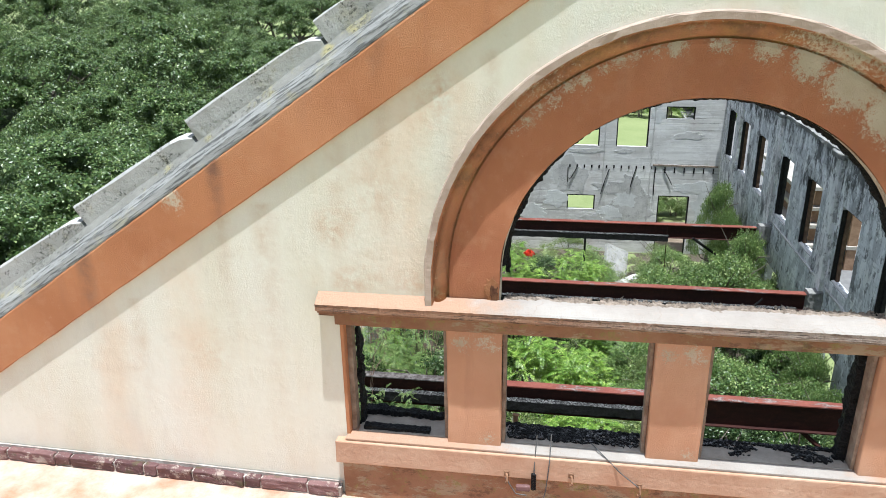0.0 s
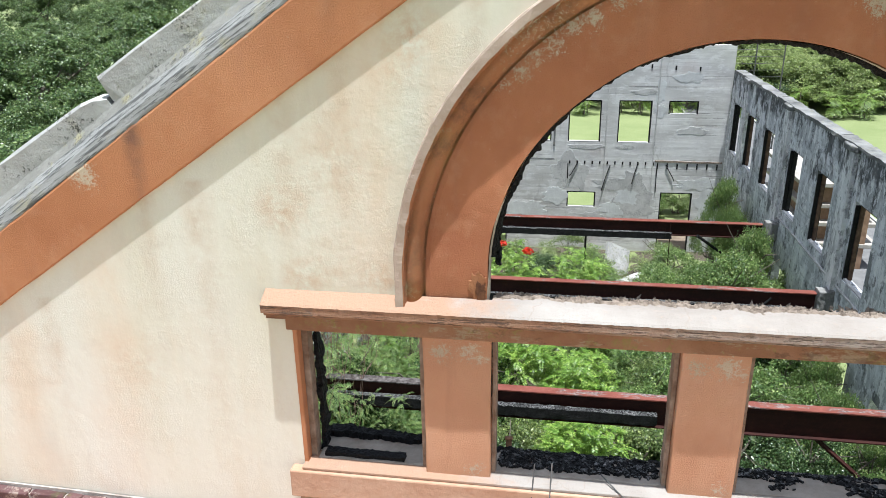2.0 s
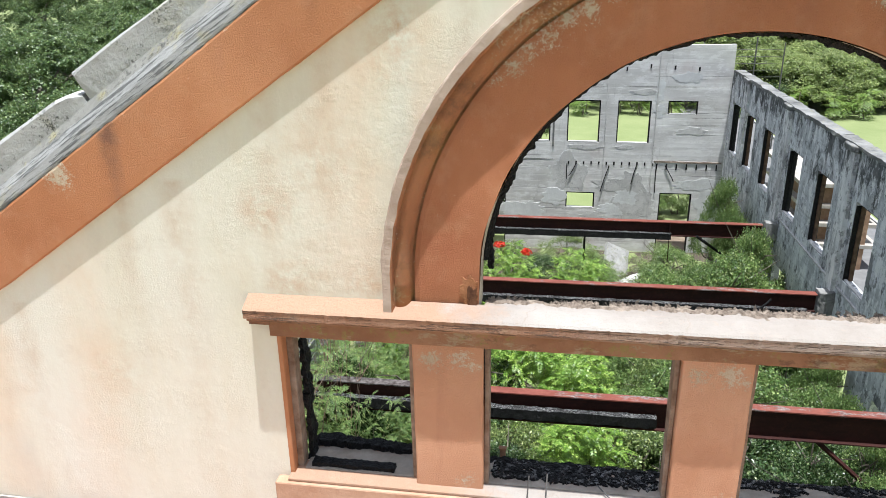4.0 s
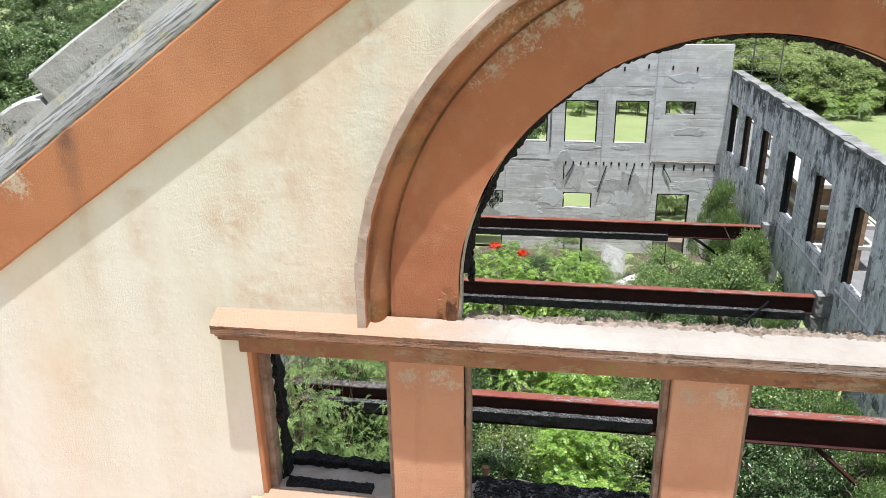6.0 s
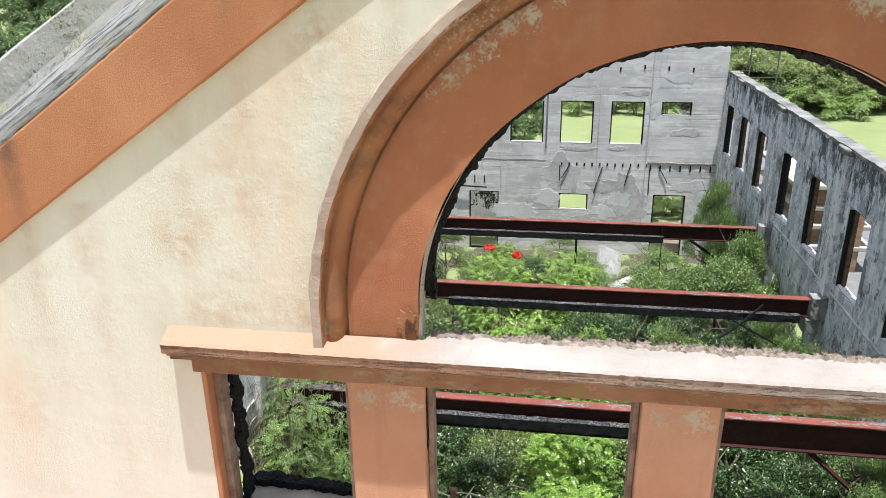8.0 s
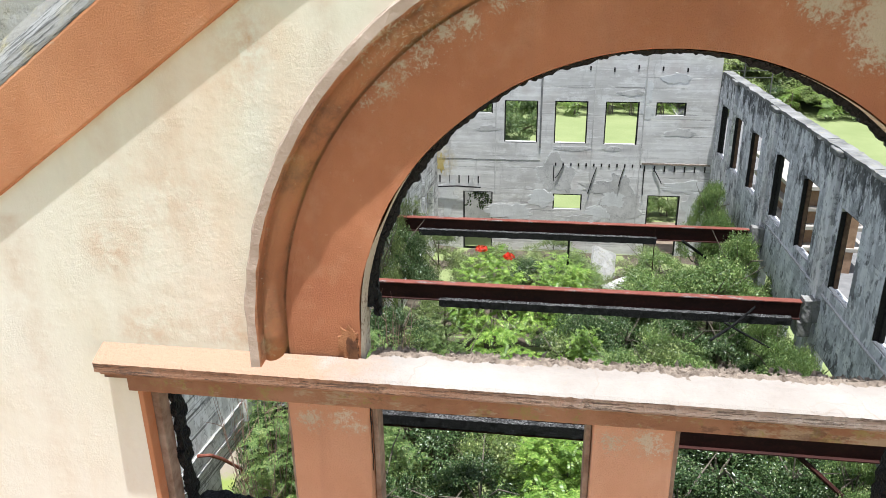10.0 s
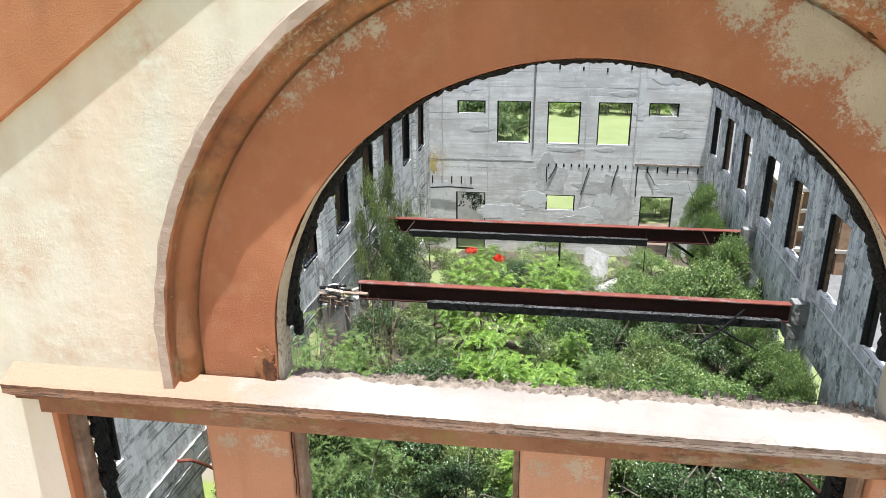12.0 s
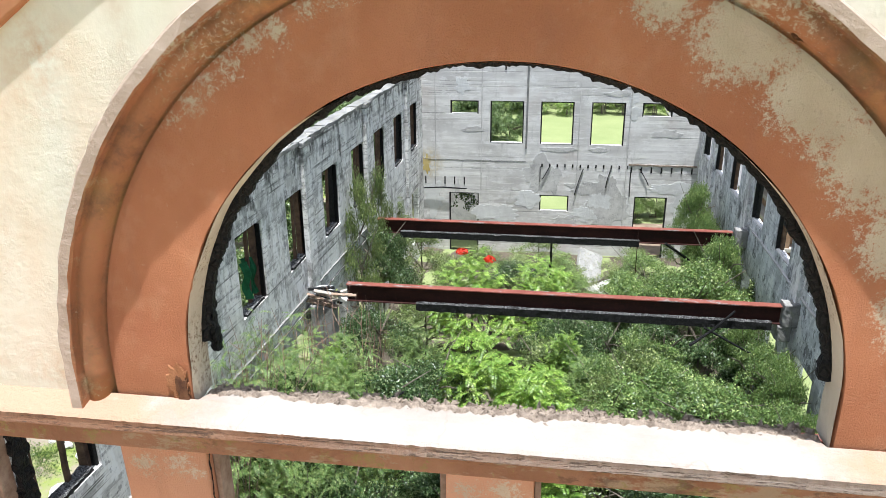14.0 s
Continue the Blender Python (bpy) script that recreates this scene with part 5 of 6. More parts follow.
# ---------------------------------------------------------------- steel beams
def beam(y, x0, x1, char0, char1, drop, deep=0.42, thick=0.19, flange=None):
    b = thing("steel_beam", "rusted steel floor beam with a charred timber beside it", "steel beam", "floor beams of the hall", at=((x0 + x1) / 2, y, 3.62))
    h = (x1 - x0) / 2
    bm = long_box((-h, 0, 0.42), (h, 0, 0.42), 0.20, 0.025, 40)
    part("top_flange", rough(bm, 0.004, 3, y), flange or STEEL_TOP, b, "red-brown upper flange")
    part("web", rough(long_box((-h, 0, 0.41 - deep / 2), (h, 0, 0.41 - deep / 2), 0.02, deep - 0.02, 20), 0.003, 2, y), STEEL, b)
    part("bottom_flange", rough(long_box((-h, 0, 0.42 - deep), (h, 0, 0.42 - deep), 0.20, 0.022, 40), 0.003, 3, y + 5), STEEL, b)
    c = (x0 + x1) / 2
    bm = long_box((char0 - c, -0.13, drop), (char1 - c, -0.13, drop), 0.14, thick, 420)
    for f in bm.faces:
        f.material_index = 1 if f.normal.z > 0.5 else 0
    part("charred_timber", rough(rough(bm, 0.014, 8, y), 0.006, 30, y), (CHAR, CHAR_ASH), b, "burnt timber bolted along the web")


beam(19.23, -4.75, 5.76, -4.0, 3.15, 0.0)
beam(14.24, -4.35, 5.80, -2.6, 5.6, -0.03)
beam(9.06, -5.0, 5.85, -4.9, 1.6, 0.06, 0.56, 0.20, STEEL_SCORCHED)


# splintered planks heaped where the middle beam meets the west wall
heap = thing("broken_planks", "heap of splintered grey planks at the end of a beam", "planks", at=(-4.75, 14.1, 3.45))
rng = random.Random(31)
for k in range(15):
    ln, a = rng.uniform(0.35, 0.95), rng.uniform(-0.5, 0.5)
    c0 = Vector((rng.uniform(-0.35, 0.25), rng.uniform(-0.3, 0.2), 0.05 + 0.035 * k))
    d = Vector((math.cos(a), math.sin(a), rng.uniform(-0.35, 0.25))) * ln / 2
    bm = rough(long_box(c0 - d, c0 + d, rng.uniform(0.06, 0.14), 0.03, 12), 0.018, 6, k)
    part("plank", bm, (BOARD, PLASTER_PALE, CHAR, WOOD_GREY)[k % 4], heap)
part("stump", rough(boxed(-0.45, -0.25, -3.5, 0.10, 0.2, 0.08, 0.03), 0.04, 3, 2, 5), RAKE_CAP_PLAIN, heap, "broken masonry pier under the heap")


def stick(name, a, b, r, material, label, bend=0.05):
    a, b = Vector(a), Vector(b)
    mid = a.lerp(b, 0.5) + Vector((bend, bend, -bend))
    ob = part(name, tube([a, a.lerp(mid, 0.5), mid, mid.lerp(b, 0.5), b], [r, r * 0.95, r * 0.9, r * 0.85, r * 0.7]), material)
    tagged(ob, label, "timber")


stick("charred_stick", (3.8, 13.75, 3.15), (4.75, 14.0, 3.95), 0.035, CHAR, "charred stick leaning on a steel beam")
stick("charred_stick", (4.1, 13.9, 3.55), (5.3, 13.9, 2.9), 0.03, CHAR, "charred stick hanging below a steel beam")
stick("charred_stick", (3.9, 19.1, 3.65), (4.7, 19.3, 3.05), 0.05, CHAR, "charred brace below a steel beam")
stick("charred_stick", (4.3, 9.1, 3.5), (5.9, 8.6, 2.2), 0.05, STEEL, "rusted brace slanting down from a steel beam")
stick("charred_stick", (-3.6, 9.3, 3.3), (-2.0, 9.6, 4.0), 0.035, CHAR, "charred pole resting on a steel beam")
stick("charred_post", (0.6, 19.3, 0.0), (0.6, 19.28, 3.6), 0.045, CHAR, "charred post under a steel beam", 0.0)
stick("hanging_wire", (3.1, 19.12, 4.06), (3.12, 19.1, 2.2), 0.012, STEEL, "thin rusted rod hanging from a steel beam", 0.0)

# tilted slab and rubble on the floor
bm = boxed(-0.55, -0.08, 0, 0.55, 0.08, 1.75, 0.02)
slab = part("fallen_slab", rough(bm, 0.03, 2.5, 1, 3), COPING)
slab.matrix_basis = pose(2.0, 24.0, -0.3, -38, 28, 25)
tagged(slab, "pale concrete slab fallen against the weeds", "slab")
bm = boxed(-0.9, -0.6, 0, 0.9, 0.6, 0.22, 0.02)
slab = part("fallen_slab", rough(bm, 0.05, 2.0, 4, 3), PLASTER)
slab.matrix_basis = pose(2.9, 22.6, 0.35, 14, -8, 30)
tagged(slab, "broken floor slab lying among weeds", "slab")

# ---------------------------------------------------------------- ground and surroundings
bm = bmesh.new()
bmesh.ops.create_grid(bm, x_segments=80, y_segments=80, size=900, matrix=Matrix.Translation((0, 60, 0)))
ground = part("ground", bm, lawn("mown_lawn", (0.175, 0.215, 0.085), (0.235, 0.27, 0.12)))
tagged(ground, "sunlit mown lawn", "lawn", kind="structure")
bm = bmesh.new()
bmesh.ops.create_grid(bm, x_segments=40, y_segments=60, size=1, matrix=Matrix.Translation((0.7, 13.7, 0.03)) @ Matrix.Diagonal((5.9, 13.5, 1, 1)))
for v in bm.verts:
    v.co.z += 0.12 * noise.noise(v.co * 0.9)
floor = part("floor", bm, plain("leaf_litter_soil", (0.05, 0.04, 0.03), (0.13, 0.11, 0.08), 1.5, 0.95, 0.6, 0.05))
tagged(floor, "overgrown soil floor with litter", "floor", kind="structure")
bm = bmesh.new()
bmesh.ops.create_grid(bm, x_segments=30, y_segments=30, size=1, matrix=Matrix.Translation((-13.0, 14, 0.05)) @ Matrix.Diagonal((7.2, 30, 1, 1)))
for v in bm.verts:
    v.co.z += 0.10 * noise.noise(v.co * 0.7) - (0.0)
yard = part("yard", bm, lawn("patchy_yard", (0.16, 0.22, 0.05), (0.27, 0.30, 0.09), (0.25, 0.215, 0.165), 0.20))
tagged(yard, "bare sandy yard with tufts of grass", "ground", kind="structure")
bed = part("flower_bed", boxed(2.6, 27.6, 0.0, 7.5, 31.6, 0.04), plain("dry_brown_soil", (0.13, 0.10, 0.07), (0.26, 0.20, 0.15), 2.5, 0.95, 0.5, 0.02))
tagged(bed, "bare brown soil behind the end wall", "ground", kind="structure")
road = part("road", boxed(9.6, 8, 0.0, 14.2, 130, 0.02), plain("pale_asphalt", (0.13, 0.13, 0.13), (0.20, 0.195, 0.195), 2, 0.9, 0.4, 0.01))
tagged(road, "pale asphalt drive beside the ruin", "road", kind="structure")
for x in (9.45, 14.2):
    kerb = part("kerb", boxed(x, 8, 0.0, x + 0.15, 130, 0.14, 0.02), COPING)
    tagged(kerb, "concrete kerb along the drive", "kerb", kind="structure")

# neighbouring stepped garden pavilion seen through the side windows
pav = thing("garden_pavilion", "low brown pavilion with pale stepped ledges", "building", at=(10.6, 28.2, 0))
TERRA = plain("brown_pavilion_paint", (0.20, 0.12, 0.075), (0.36, 0.24, 0.16), 3, 0.85, 0.3, 0.006)
WHITE = plain("white_trim_paint", (0.30, 0.27, 0.24), (0.46, 0.43, 0.39), 3, 0.6, 0.15, 0.004)
body = part("wall", boxed(-1.3, -1.5, 0, 0.9, 3.5, 3.2, 0.02), TERRA, pav)
for z, e in ((0.9, 0.55), (1.7, 0.4), (2.4, 0.28), (3.25, 0.35)):
    part("ledge", boxed(-1.3 - e, -1.5 - e, z, 0.9 + e, 3.5 + e, z + 0.16, 0.02), WHITE, body, "pale projecting ledge")
for x in (-1.15, 0.0, 0.75):
    part("pillar", boxed(x - 0.18, -2.0, 0, x + 0.18, -1.64, 3.24, 0.02), TERRA, pav)


# ---------------------------------------------------------------- plants
def leaves_mesh(name, centres, normals, size, material, seed, slim=0.62, spread=0.45):
    """Many single leaves, each a folded lozenge of its own."""
    r = np.random.default_rng(seed)
    n = len(centres)
    nrm = normals + r.normal(0, spread, (n, 3))
    nrm /= np.linalg.norm(nrm, axis=1)[:, None] + 1e-9
    t = r.normal(0, 1, (n, 3))
    t -= nrm * (t * nrm).sum(1)[:, None]
    t[:, 2] -= 0.35
    t /= np.linalg.norm(t, axis=1)[:, None] + 1e-9
    s = np.cross(nrm, t)
    ln = size * r.uniform(0.6, 1.35, n)[:, None]
    w = ln * slim * 0.5
    v = np.empty((n, 4, 3))
    v[:, 0] = centres - t * ln * 0.5
    v[:, 1] = centres + s * w + nrm * w * 0.3
    v[:, 2] = centres + t * ln * 0.5
    v[:, 3] = centres - s * w + nrm * w * 0.3
    return raw_mesh(name, v.reshape(-1, 3), n, material)


def raw_mesh(name, verts, n, material):
    """A mesh of n loose four-cornered leaves, each as two triangles."""
    me = bpy.data.meshes.new(name)
    me.vertices.add(4 * n)
    me.vertices.foreach_set("co", np.ascontiguousarray(verts, dtype=np.float32).ravel())
    base = (np.arange(n) * 4)[:, None]
    idx = (base + np.array([0, 1, 2, 0, 2, 3])[None]).ravel().astype(np.int32)
    me.loops.add(6 * n)
    me.loops.foreach_set("vertex_index", idx)
    me.polygons.add(2 * n)
    me.polygons.foreach_set("loop_start", np.arange(0, 6 * n, 3, dtype=np.int32))
    me.update(calc_edges=True)
    me.validate()
    me.materials.append(material)
    return me


def clumps(blobs, count, per, sigma, seed):
    """Places and outward directions of leaves gathered in clumps over the upper sides of some blobs."""
    r = np.random.default_rng(seed)
    w = np.array([b[3] * b[3] for b in blobs], float)
    which = r.choice(len(blobs), count, p=w / w.sum())
    d = r.normal(0, 1, (count, 3))
    d[:, 2] = np.where(d[:, 2] < -0.35 * np.abs(d[:, 0]), -0.4 * d[:, 2], d[:, 2])
    d /= np.linalg.norm(d, axis=1)[:, None]
    B = np.array(blobs, float)[which]
    rad = B[:, 3:4] * r.uniform(0.5, 1.2, (count, 1))
    c = B[:, :3] + d * rad * np.array([1, 1, 0.8])
    pts = np.repeat(c, per, 0) + r.normal(0, sigma, (count * per, 3)) * np.array([1, 1, 0.7])
    out = np.repeat(d, per, 0) * 0.55 + np.array([0, 0, 0.95])
    return pts, out


def limbs(height, reach, count, seed, r0):
    rng = random.Random(seed)
    bm = bmesh.new()
    top = Vector((rng.uniform(-0.15, 0.15) * reach, rng.uniform(-0.15, 0.15) * reach, height * 0.8))
    pts = [Vector((0, 0, -0.15)).lerp(top, k / 5) + Vector((rng.uniform(-1, 1), rng.uniform(-1, 1), 0)) * 0.05 * reach * (k > 0) for k in range(6)]
    tube(pts, [r0 * (1 - 0.15 * k) for k in range(6)], 7, bm)
    for i in range(count):
        k = rng.randint(1, 4)
        a = rng.random() * math.tau
        end = pts[k] + Vector((math.cos(a) * reach, math.sin(a) * reach, height * rng.uniform(0.12, 0.4))) * rng.uniform(0.5, 0.95)
        mid = pts[k].lerp(end, 0.5) + Vector((0, 0, 0.08 * height * rng.uniform(-1, 1)))
        tube([pts[k], mid, end], [r0 * 0.5, r0 * 0.32, r0 * 0.10], 5, bm)
    return bm


def plant(name, label, category, group, bark, r0, height, reach, crown_mesh, count, seed):
    ob = thing(name, label, category, group)
    part("trunk", limbs(height, reach, count, seed, r0), bark, ob)
    c = new("crown", crown_mesh)
    c.parent = ob
    return ob


BARK = plain("grey_bark", (0.10, 0.085, 0.065), (0.22, 0.19, 0.155), 9, 0.9, 0.6, 0.01)
L_DARK = leaf("dark_glossy_leaf", (0.020, 0.044, 0.014), (0.075, 0.135, 0.044), (0.32, 0.39, 0.18), 0.27, 0.16)
L_FOREST = leaf("forest_leaf", (0.027, 0.062, 0.016), (0.115, 0.190, 0.050), (0.37, 0.46, 0.175), 0.36, 0.26)
L_GREEN = leaf("sunlit_small_leaf", (0.038, 0.085, 0.024), (0.185, 0.290, 0.075), (0.50, 0.58, 0.22), 0.33, 0.27)
L_BRIGHT = leaf("bright_pinnate_leaf", (0.065, 0.16, 0.022), (0.30, 0.46, 0.070), (0.60, 0.70, 0.20), 0.38, 0.38)
L_FEATHER = leaf("feathery_leaf", (0.040, 0.095, 0.028), (0.20, 0.34, 0.085), (0.66, 0.67, 0.26), 0.45, 0.42)
L_PALM = leaf("palm_leaf", (0.10, 0.18, 0.03), (0.22, 0.33, 0.07), (0.42, 0.48, 0.14), 0.45, 0.35)
L_OLIVE = leaf("olive_leaf", (0.045, 0.080, 0.024), (0.20, 0.27, 0.082), (0.50, 0.55, 0.22), 0.33, 0.26)
# paler copy of the olive greens, with sun on the far trees put in
L_SUNNY = leaf("sunlit_tree_leaf", (0.10, 0.155, 0.045), (0.28, 0.36, 0.10), (0.58, 0.62, 0.26), 0.40, 0.34)
FLOWER = leaf("red_flower", (0.55, 0.02, 0.01), (0.7, 0.05, 0.015), (0.8, 0.12, 0.03), 0.5, 0.3)


def blobs(seed, n, reach, low, high, rmin, rmax):
    r = random.Random(seed)
    out = []
    for i in range(n):
        a, d = r.random() * math.tau, reach * math.sqrt(r.random())
        z = high - (high - low) * (d / reach) ** 1.5 * r.uniform(0.5, 1.0)
        out.append((math.cos(a) * d, math.sin(a) * d, z, r.uniform(rmin, rmax)))
    return out


# three forest trees, repeated along the western yard
def forest_tree(seed, leafmat, per=18, count=2300, size=0.105):
    b = blobs(seed, 70, 3.0, 2.2, 5.9, 0.28, 0.75)
    p, o = clumps(b, count, per, 0.085, seed)
    return plant("forest_tree", "dense broad-leaved tree with small dark leaves", "tree", "trees of the wood", BARK, 0.2, 5.6, 2.6,
                 leaves_mesh("crown", p, o, size, leafmat, seed, 0.72), 9, seed)


kinds = [forest_tree(21, L_FOREST), forest_tree(22, L_FOREST), forest_tree(23, L_FOREST)]
rng = random.Random(77)
spots = []
for row, (x0, n) in enumerate(((-14.2, 7), (-18.0, 9), (-22.5, 9), (-28, 8), (-35, 8), (-44, 7))):
    for k in range(n):
        spots.append((x0 + rng.uniform(-1.2, 1.2), (10 if row == 0 else 5 if row < 3 else 14) + (k + rng.uniform(-0.3, 0.3)) * (4.0 + row * 1.2), rng.uniform(0.75, 1.15) * (1 + 0.07 * row)))
spots += [(-62 + 3.0 * i, 55 + 8 * i, 1.6) for i in range(10)] + [(-50 + 3.5 * i, 52 + 9 * i, 1.5) for i in range(7)] + [(-80 + 8 * i, 90 + 9 * i, 2.2) for i in range(6)]
spots = [(x - 2.4 if y < 17 and x > -16.5 else x, y, s) for x, y, s in spots]
used = [False] * 3
for i, (x, y, s) in enumerate(spots):
    k = rng.choice((0, 0, 1, 1, 2))
    src = kinds[k]
    turn = pose(x, y, -0.1, 0, 0, rng.uniform(0, 360))
    if not used[k]:
        used[k] = True
        src.matrix_basis = turn
        continue
    c = copy_thing(src, turn)
    c.scale = (s, s, s * rng.uniform(0.75, 1.2))

# shrubs in the hall
def shrub(name, seed, leafmat, size, reach, height, label, count=1250, per=14, sigma=0.075, n=26, slim=0.55):
    b = blobs(seed, n, reach, height * 0.25, height * 0.82, reach * 0.13, reach * 0.34)
    p, o = clumps(b, count, per, sigma, seed)
    return plant(name, label, "shrub", "shrubs in the hall", BARK, 0.06, height, reach, leaves_mesh("crown", p, o, size, leafmat, seed, slim, 0.8), 9, seed)


def fronds_mesh(name, heads, per_head, length, leaflets, size, material, seed, droop=0.5, slim=0.42):
    """Feather-shaped leaves: leaflets in two rows along arched stalks that spring from heads."""
    r = np.random.default_rng(seed)
    vs = []
    for hx, hy, hz in heads:
        for k in range(per_head):
            a = r.uniform(0, math.tau)
            el = r.uniform(-0.3, 0.9)
            ln = length * r.uniform(0.7, 1.25)
            d = np.array([math.cos(a) * math.cos(el), math.sin(a) * math.cos(el), math.sin(el)])
            side = np.array([-math.sin(a), math.cos(a), 0.0])
            q = np.linspace(0.18, 1.0, leaflets)[:, None]
            down = np.array([[0, 0, 1.0]])
            p = np.array([[hx, hy, hz]]) + d[None] * ln * q - down * droop * ln * q * q
            tang = d[None] - down * 2 * droop * q
            tang /= np.linalg.norm(tang, axis=1)[:, None]
            up = np.cross(tang, side[None])
            L = size * (0.65 + 0.7 * np.sin(math.pi * np.minimum(1, q * 0.85 + 0.1)))
            for s in (-1, 1):
                t = side[None] * s * 0.9 + tang * 0.45 - down * 0.22 + r.normal(0, 0.12, (leaflets, 3))
                t /= np.linalg.norm(t, axis=1)[:, None]
                w = np.cross(t, up + r.normal(0, 0.15, (leaflets, 3)))
                w = w / (np.linalg.norm(w, axis=1)[:, None] + 1e-9) * L * slim * 0.5
                vs.append(np.stack([p, p + t * L * 0.45 + w, p + t * L, p + t * L * 0.45 - w], 1))
    v = np.concatenate(vs)
    return raw_mesh(name, v.reshape(-1, 3), len(v), material)


def frond_plant(name, label, seed, reach, height, heads, per, length, leaflets, size, material, droop=0.5, slim=0.42):
    r = random.Random(seed)
    hs = []
    for i in range(heads):
        a, d = r.random() * math.tau, reach * math.sqrt(r.random())
        hs.append((math.cos(a) * d, math.sin(a) * d, height * (1 - 0.5 * (d / reach) ** 2) * r.uniform(0.55, 1.0)))
    ob = thing(name, label, "shrub", "shrubs in the hall")
    bm = bmesh.new()
    for h in hs[::9]:
        tube([(h[0] * 0.25, h[1] * 0.25, -0.1), (h[0] * 0.7, h[1] * 0.7, h[2] * 0.6), h], [0.02, 0.013, 0.005], 4, bm)
    part("branching_stem", bm, BARK, ob)
    c = new("crown", fronds_mesh("crown", hs, per, length, leaflets, size, material, seed, droop, slim))
    c.parent = ob
    return ob, hs


def place(src, spots):
    """Puts a plant at the first spot, and copies of it at the rest: x, y, z, turn, scale, scale upright."""
    x, y, z, turn, s, sz = spots[0]
    src.matrix_basis = pose(x, y, z, 0, 0, turn)
    src.scale = (s, s, sz)
    for x, y, z, turn, s, sz in spots[1:]:
        c = copy_thing(src, pose(x, y, z, 0, 0, turn))
        c.scale = (s, s, sz)


dark = shrub("dark_shrub", 31, L_DARK, 0.062, 1.5, 3.4, "dense shrub with small dark glossy leaves")
green = shrub("leafy_shrub", 33, L_GREEN, 0.062, 1.5, 3.4, "dense sunlit shrub with small mid-green leaves", 1500)
place(green, [(5.75, 12.4, 0, 25, 0.4, 1.08), (5.8, 13.5, 0, 225, 0.35, 1.05), (2.0, 13.5, 0, 15, 0.8, 0.92), (1.7, 11.6, 0, 95, 0.8, 0.9), (2.7, 14.9, 0, 185, 0.7, 0.9), (5.6, 9.6, 0, 285, 0.5, 1.1), (5.4, 8.6, 0, 325, 0.6, 1.0), (4.2, 12.2, 0, 70, 1.15, 1.0), (4.5, 17.0, 0, 130, 1.1, 1.3), (2.5, 16.9, 0, 200, 0.9, 1.12), (5.3, 17.8, 0, 30, 0.65, 1.45), (3.5, 16.6, 0, 270, 0.9, 1.2), (5.4, 18.6, 0, 250, 0.5, 1.3), (2.3, 12.4, 0, 250, 1.1, 0.95), (5.3, 14.0, 0, 220, 0.7, 1.05), (5.3, 11.7, 0, 110, 0.8, 1.0), (5.4, 16.6, 0, 310, 0.6, 1.0), (5.4, 22.3, 0, 60, 0.55, 1.5), (5.3, 22.9, 0, 160, 0.5, 1.45), (5.5, 21.5, 0, 260, 0.5, 1.2), (5.5, 12.9, 0, 200, 0.55, 1.12), (5.55, 10.9, 0, 20, 0.5, 1.1), (5.5, 15.2, 0, 100, 0.5, 1.1), (3.3, 12.9, 0, 10, 0.9, 1.0), (3.2, 14.2, 0, 330, 0.9, 0.9), (3.6, 20.8, 0, 15, 0.85, 0.85), (4.5, 32.3, -0.8, 40, 0.55, 0.82), (6.3, 32.4, -0.8, 140, 0.55, 0.82), (3.8, 32.5, -0.8, 240, 0.5, 0.8), (5.2, 32.6, -0.8, 300, 0.5, 0.85), (1.9, 18.6, 0, 160, 0.7, 0.7)])
place(dark, [(3.4, 15.5, 0, 75, 0.85, 0.95), (2.0, 15.7, 0, 165, 0.75, 0.9), (1.0, 16.2, 0, 255, 0.7, 0.9), (4.6, 15.6, 0, 345, 0.8, 1.0), (-3.2, 7.3, 0, 10, 0.8, 1.05), (-2.9, 8.4, 0, 200, 0.7, 1.0), (3.4, 10.4, 0, 35, 1.0, 0.92), (5.0, 10.2, 0, 280, 0.8, 0.95), (-1.2, 9.2, 0, 80, 0.8, 0.85), (-4.5, 9.9, 0, 30, 0.6, 1.35), (-4.9, 8.6, 0, 130, 0.45, 1.3), (-3.9, 9.4, 0, 250, 0.6, 1.2), (-3.0, 11.6, 0, 0, 1.0, 1.05), (-2.0, 12.6, 0, 190, 0.8, 1.0), (-4.6, 18.6, 0, 20, 0.75, 1.3),
             (-2.2, 7.6, 0, 45, 1.1, 0.8), (4.6, 9.0, 0, 160, 1.0, 0.85), (3.6, 6.6, 0, 10, 1.1, 0.75), (0.2, 6.2, 0, 100, 1.1, 0.7), (-4.0, 15.3, 0, 180, 0.8, 0.95), (1.2, 17.4, 0, 95, 0.75, 0.75), (-0.4, 21.0, 0, 140, 0.8, 0.7), (2.6, 9.6, 0, 35, 0.9, 0.85), (-1.0, 8.4, 0, 310, 0.8, 0.8), (-3.0, 30.2, 0, 140, 0.7, 0.6)] + [(-9 + 2.1 * k, 61.6 + 0.4 * (k % 3), 0, 50 * k, 1.25, 0.8 + 0.1 * (k % 4)) for k in range(14)])
olive = shrub("olive_shrub", 32, L_OLIVE, 0.062, 1.4, 3.2, "loose shrub with olive-green leaves", 1000, 13, 0.085)
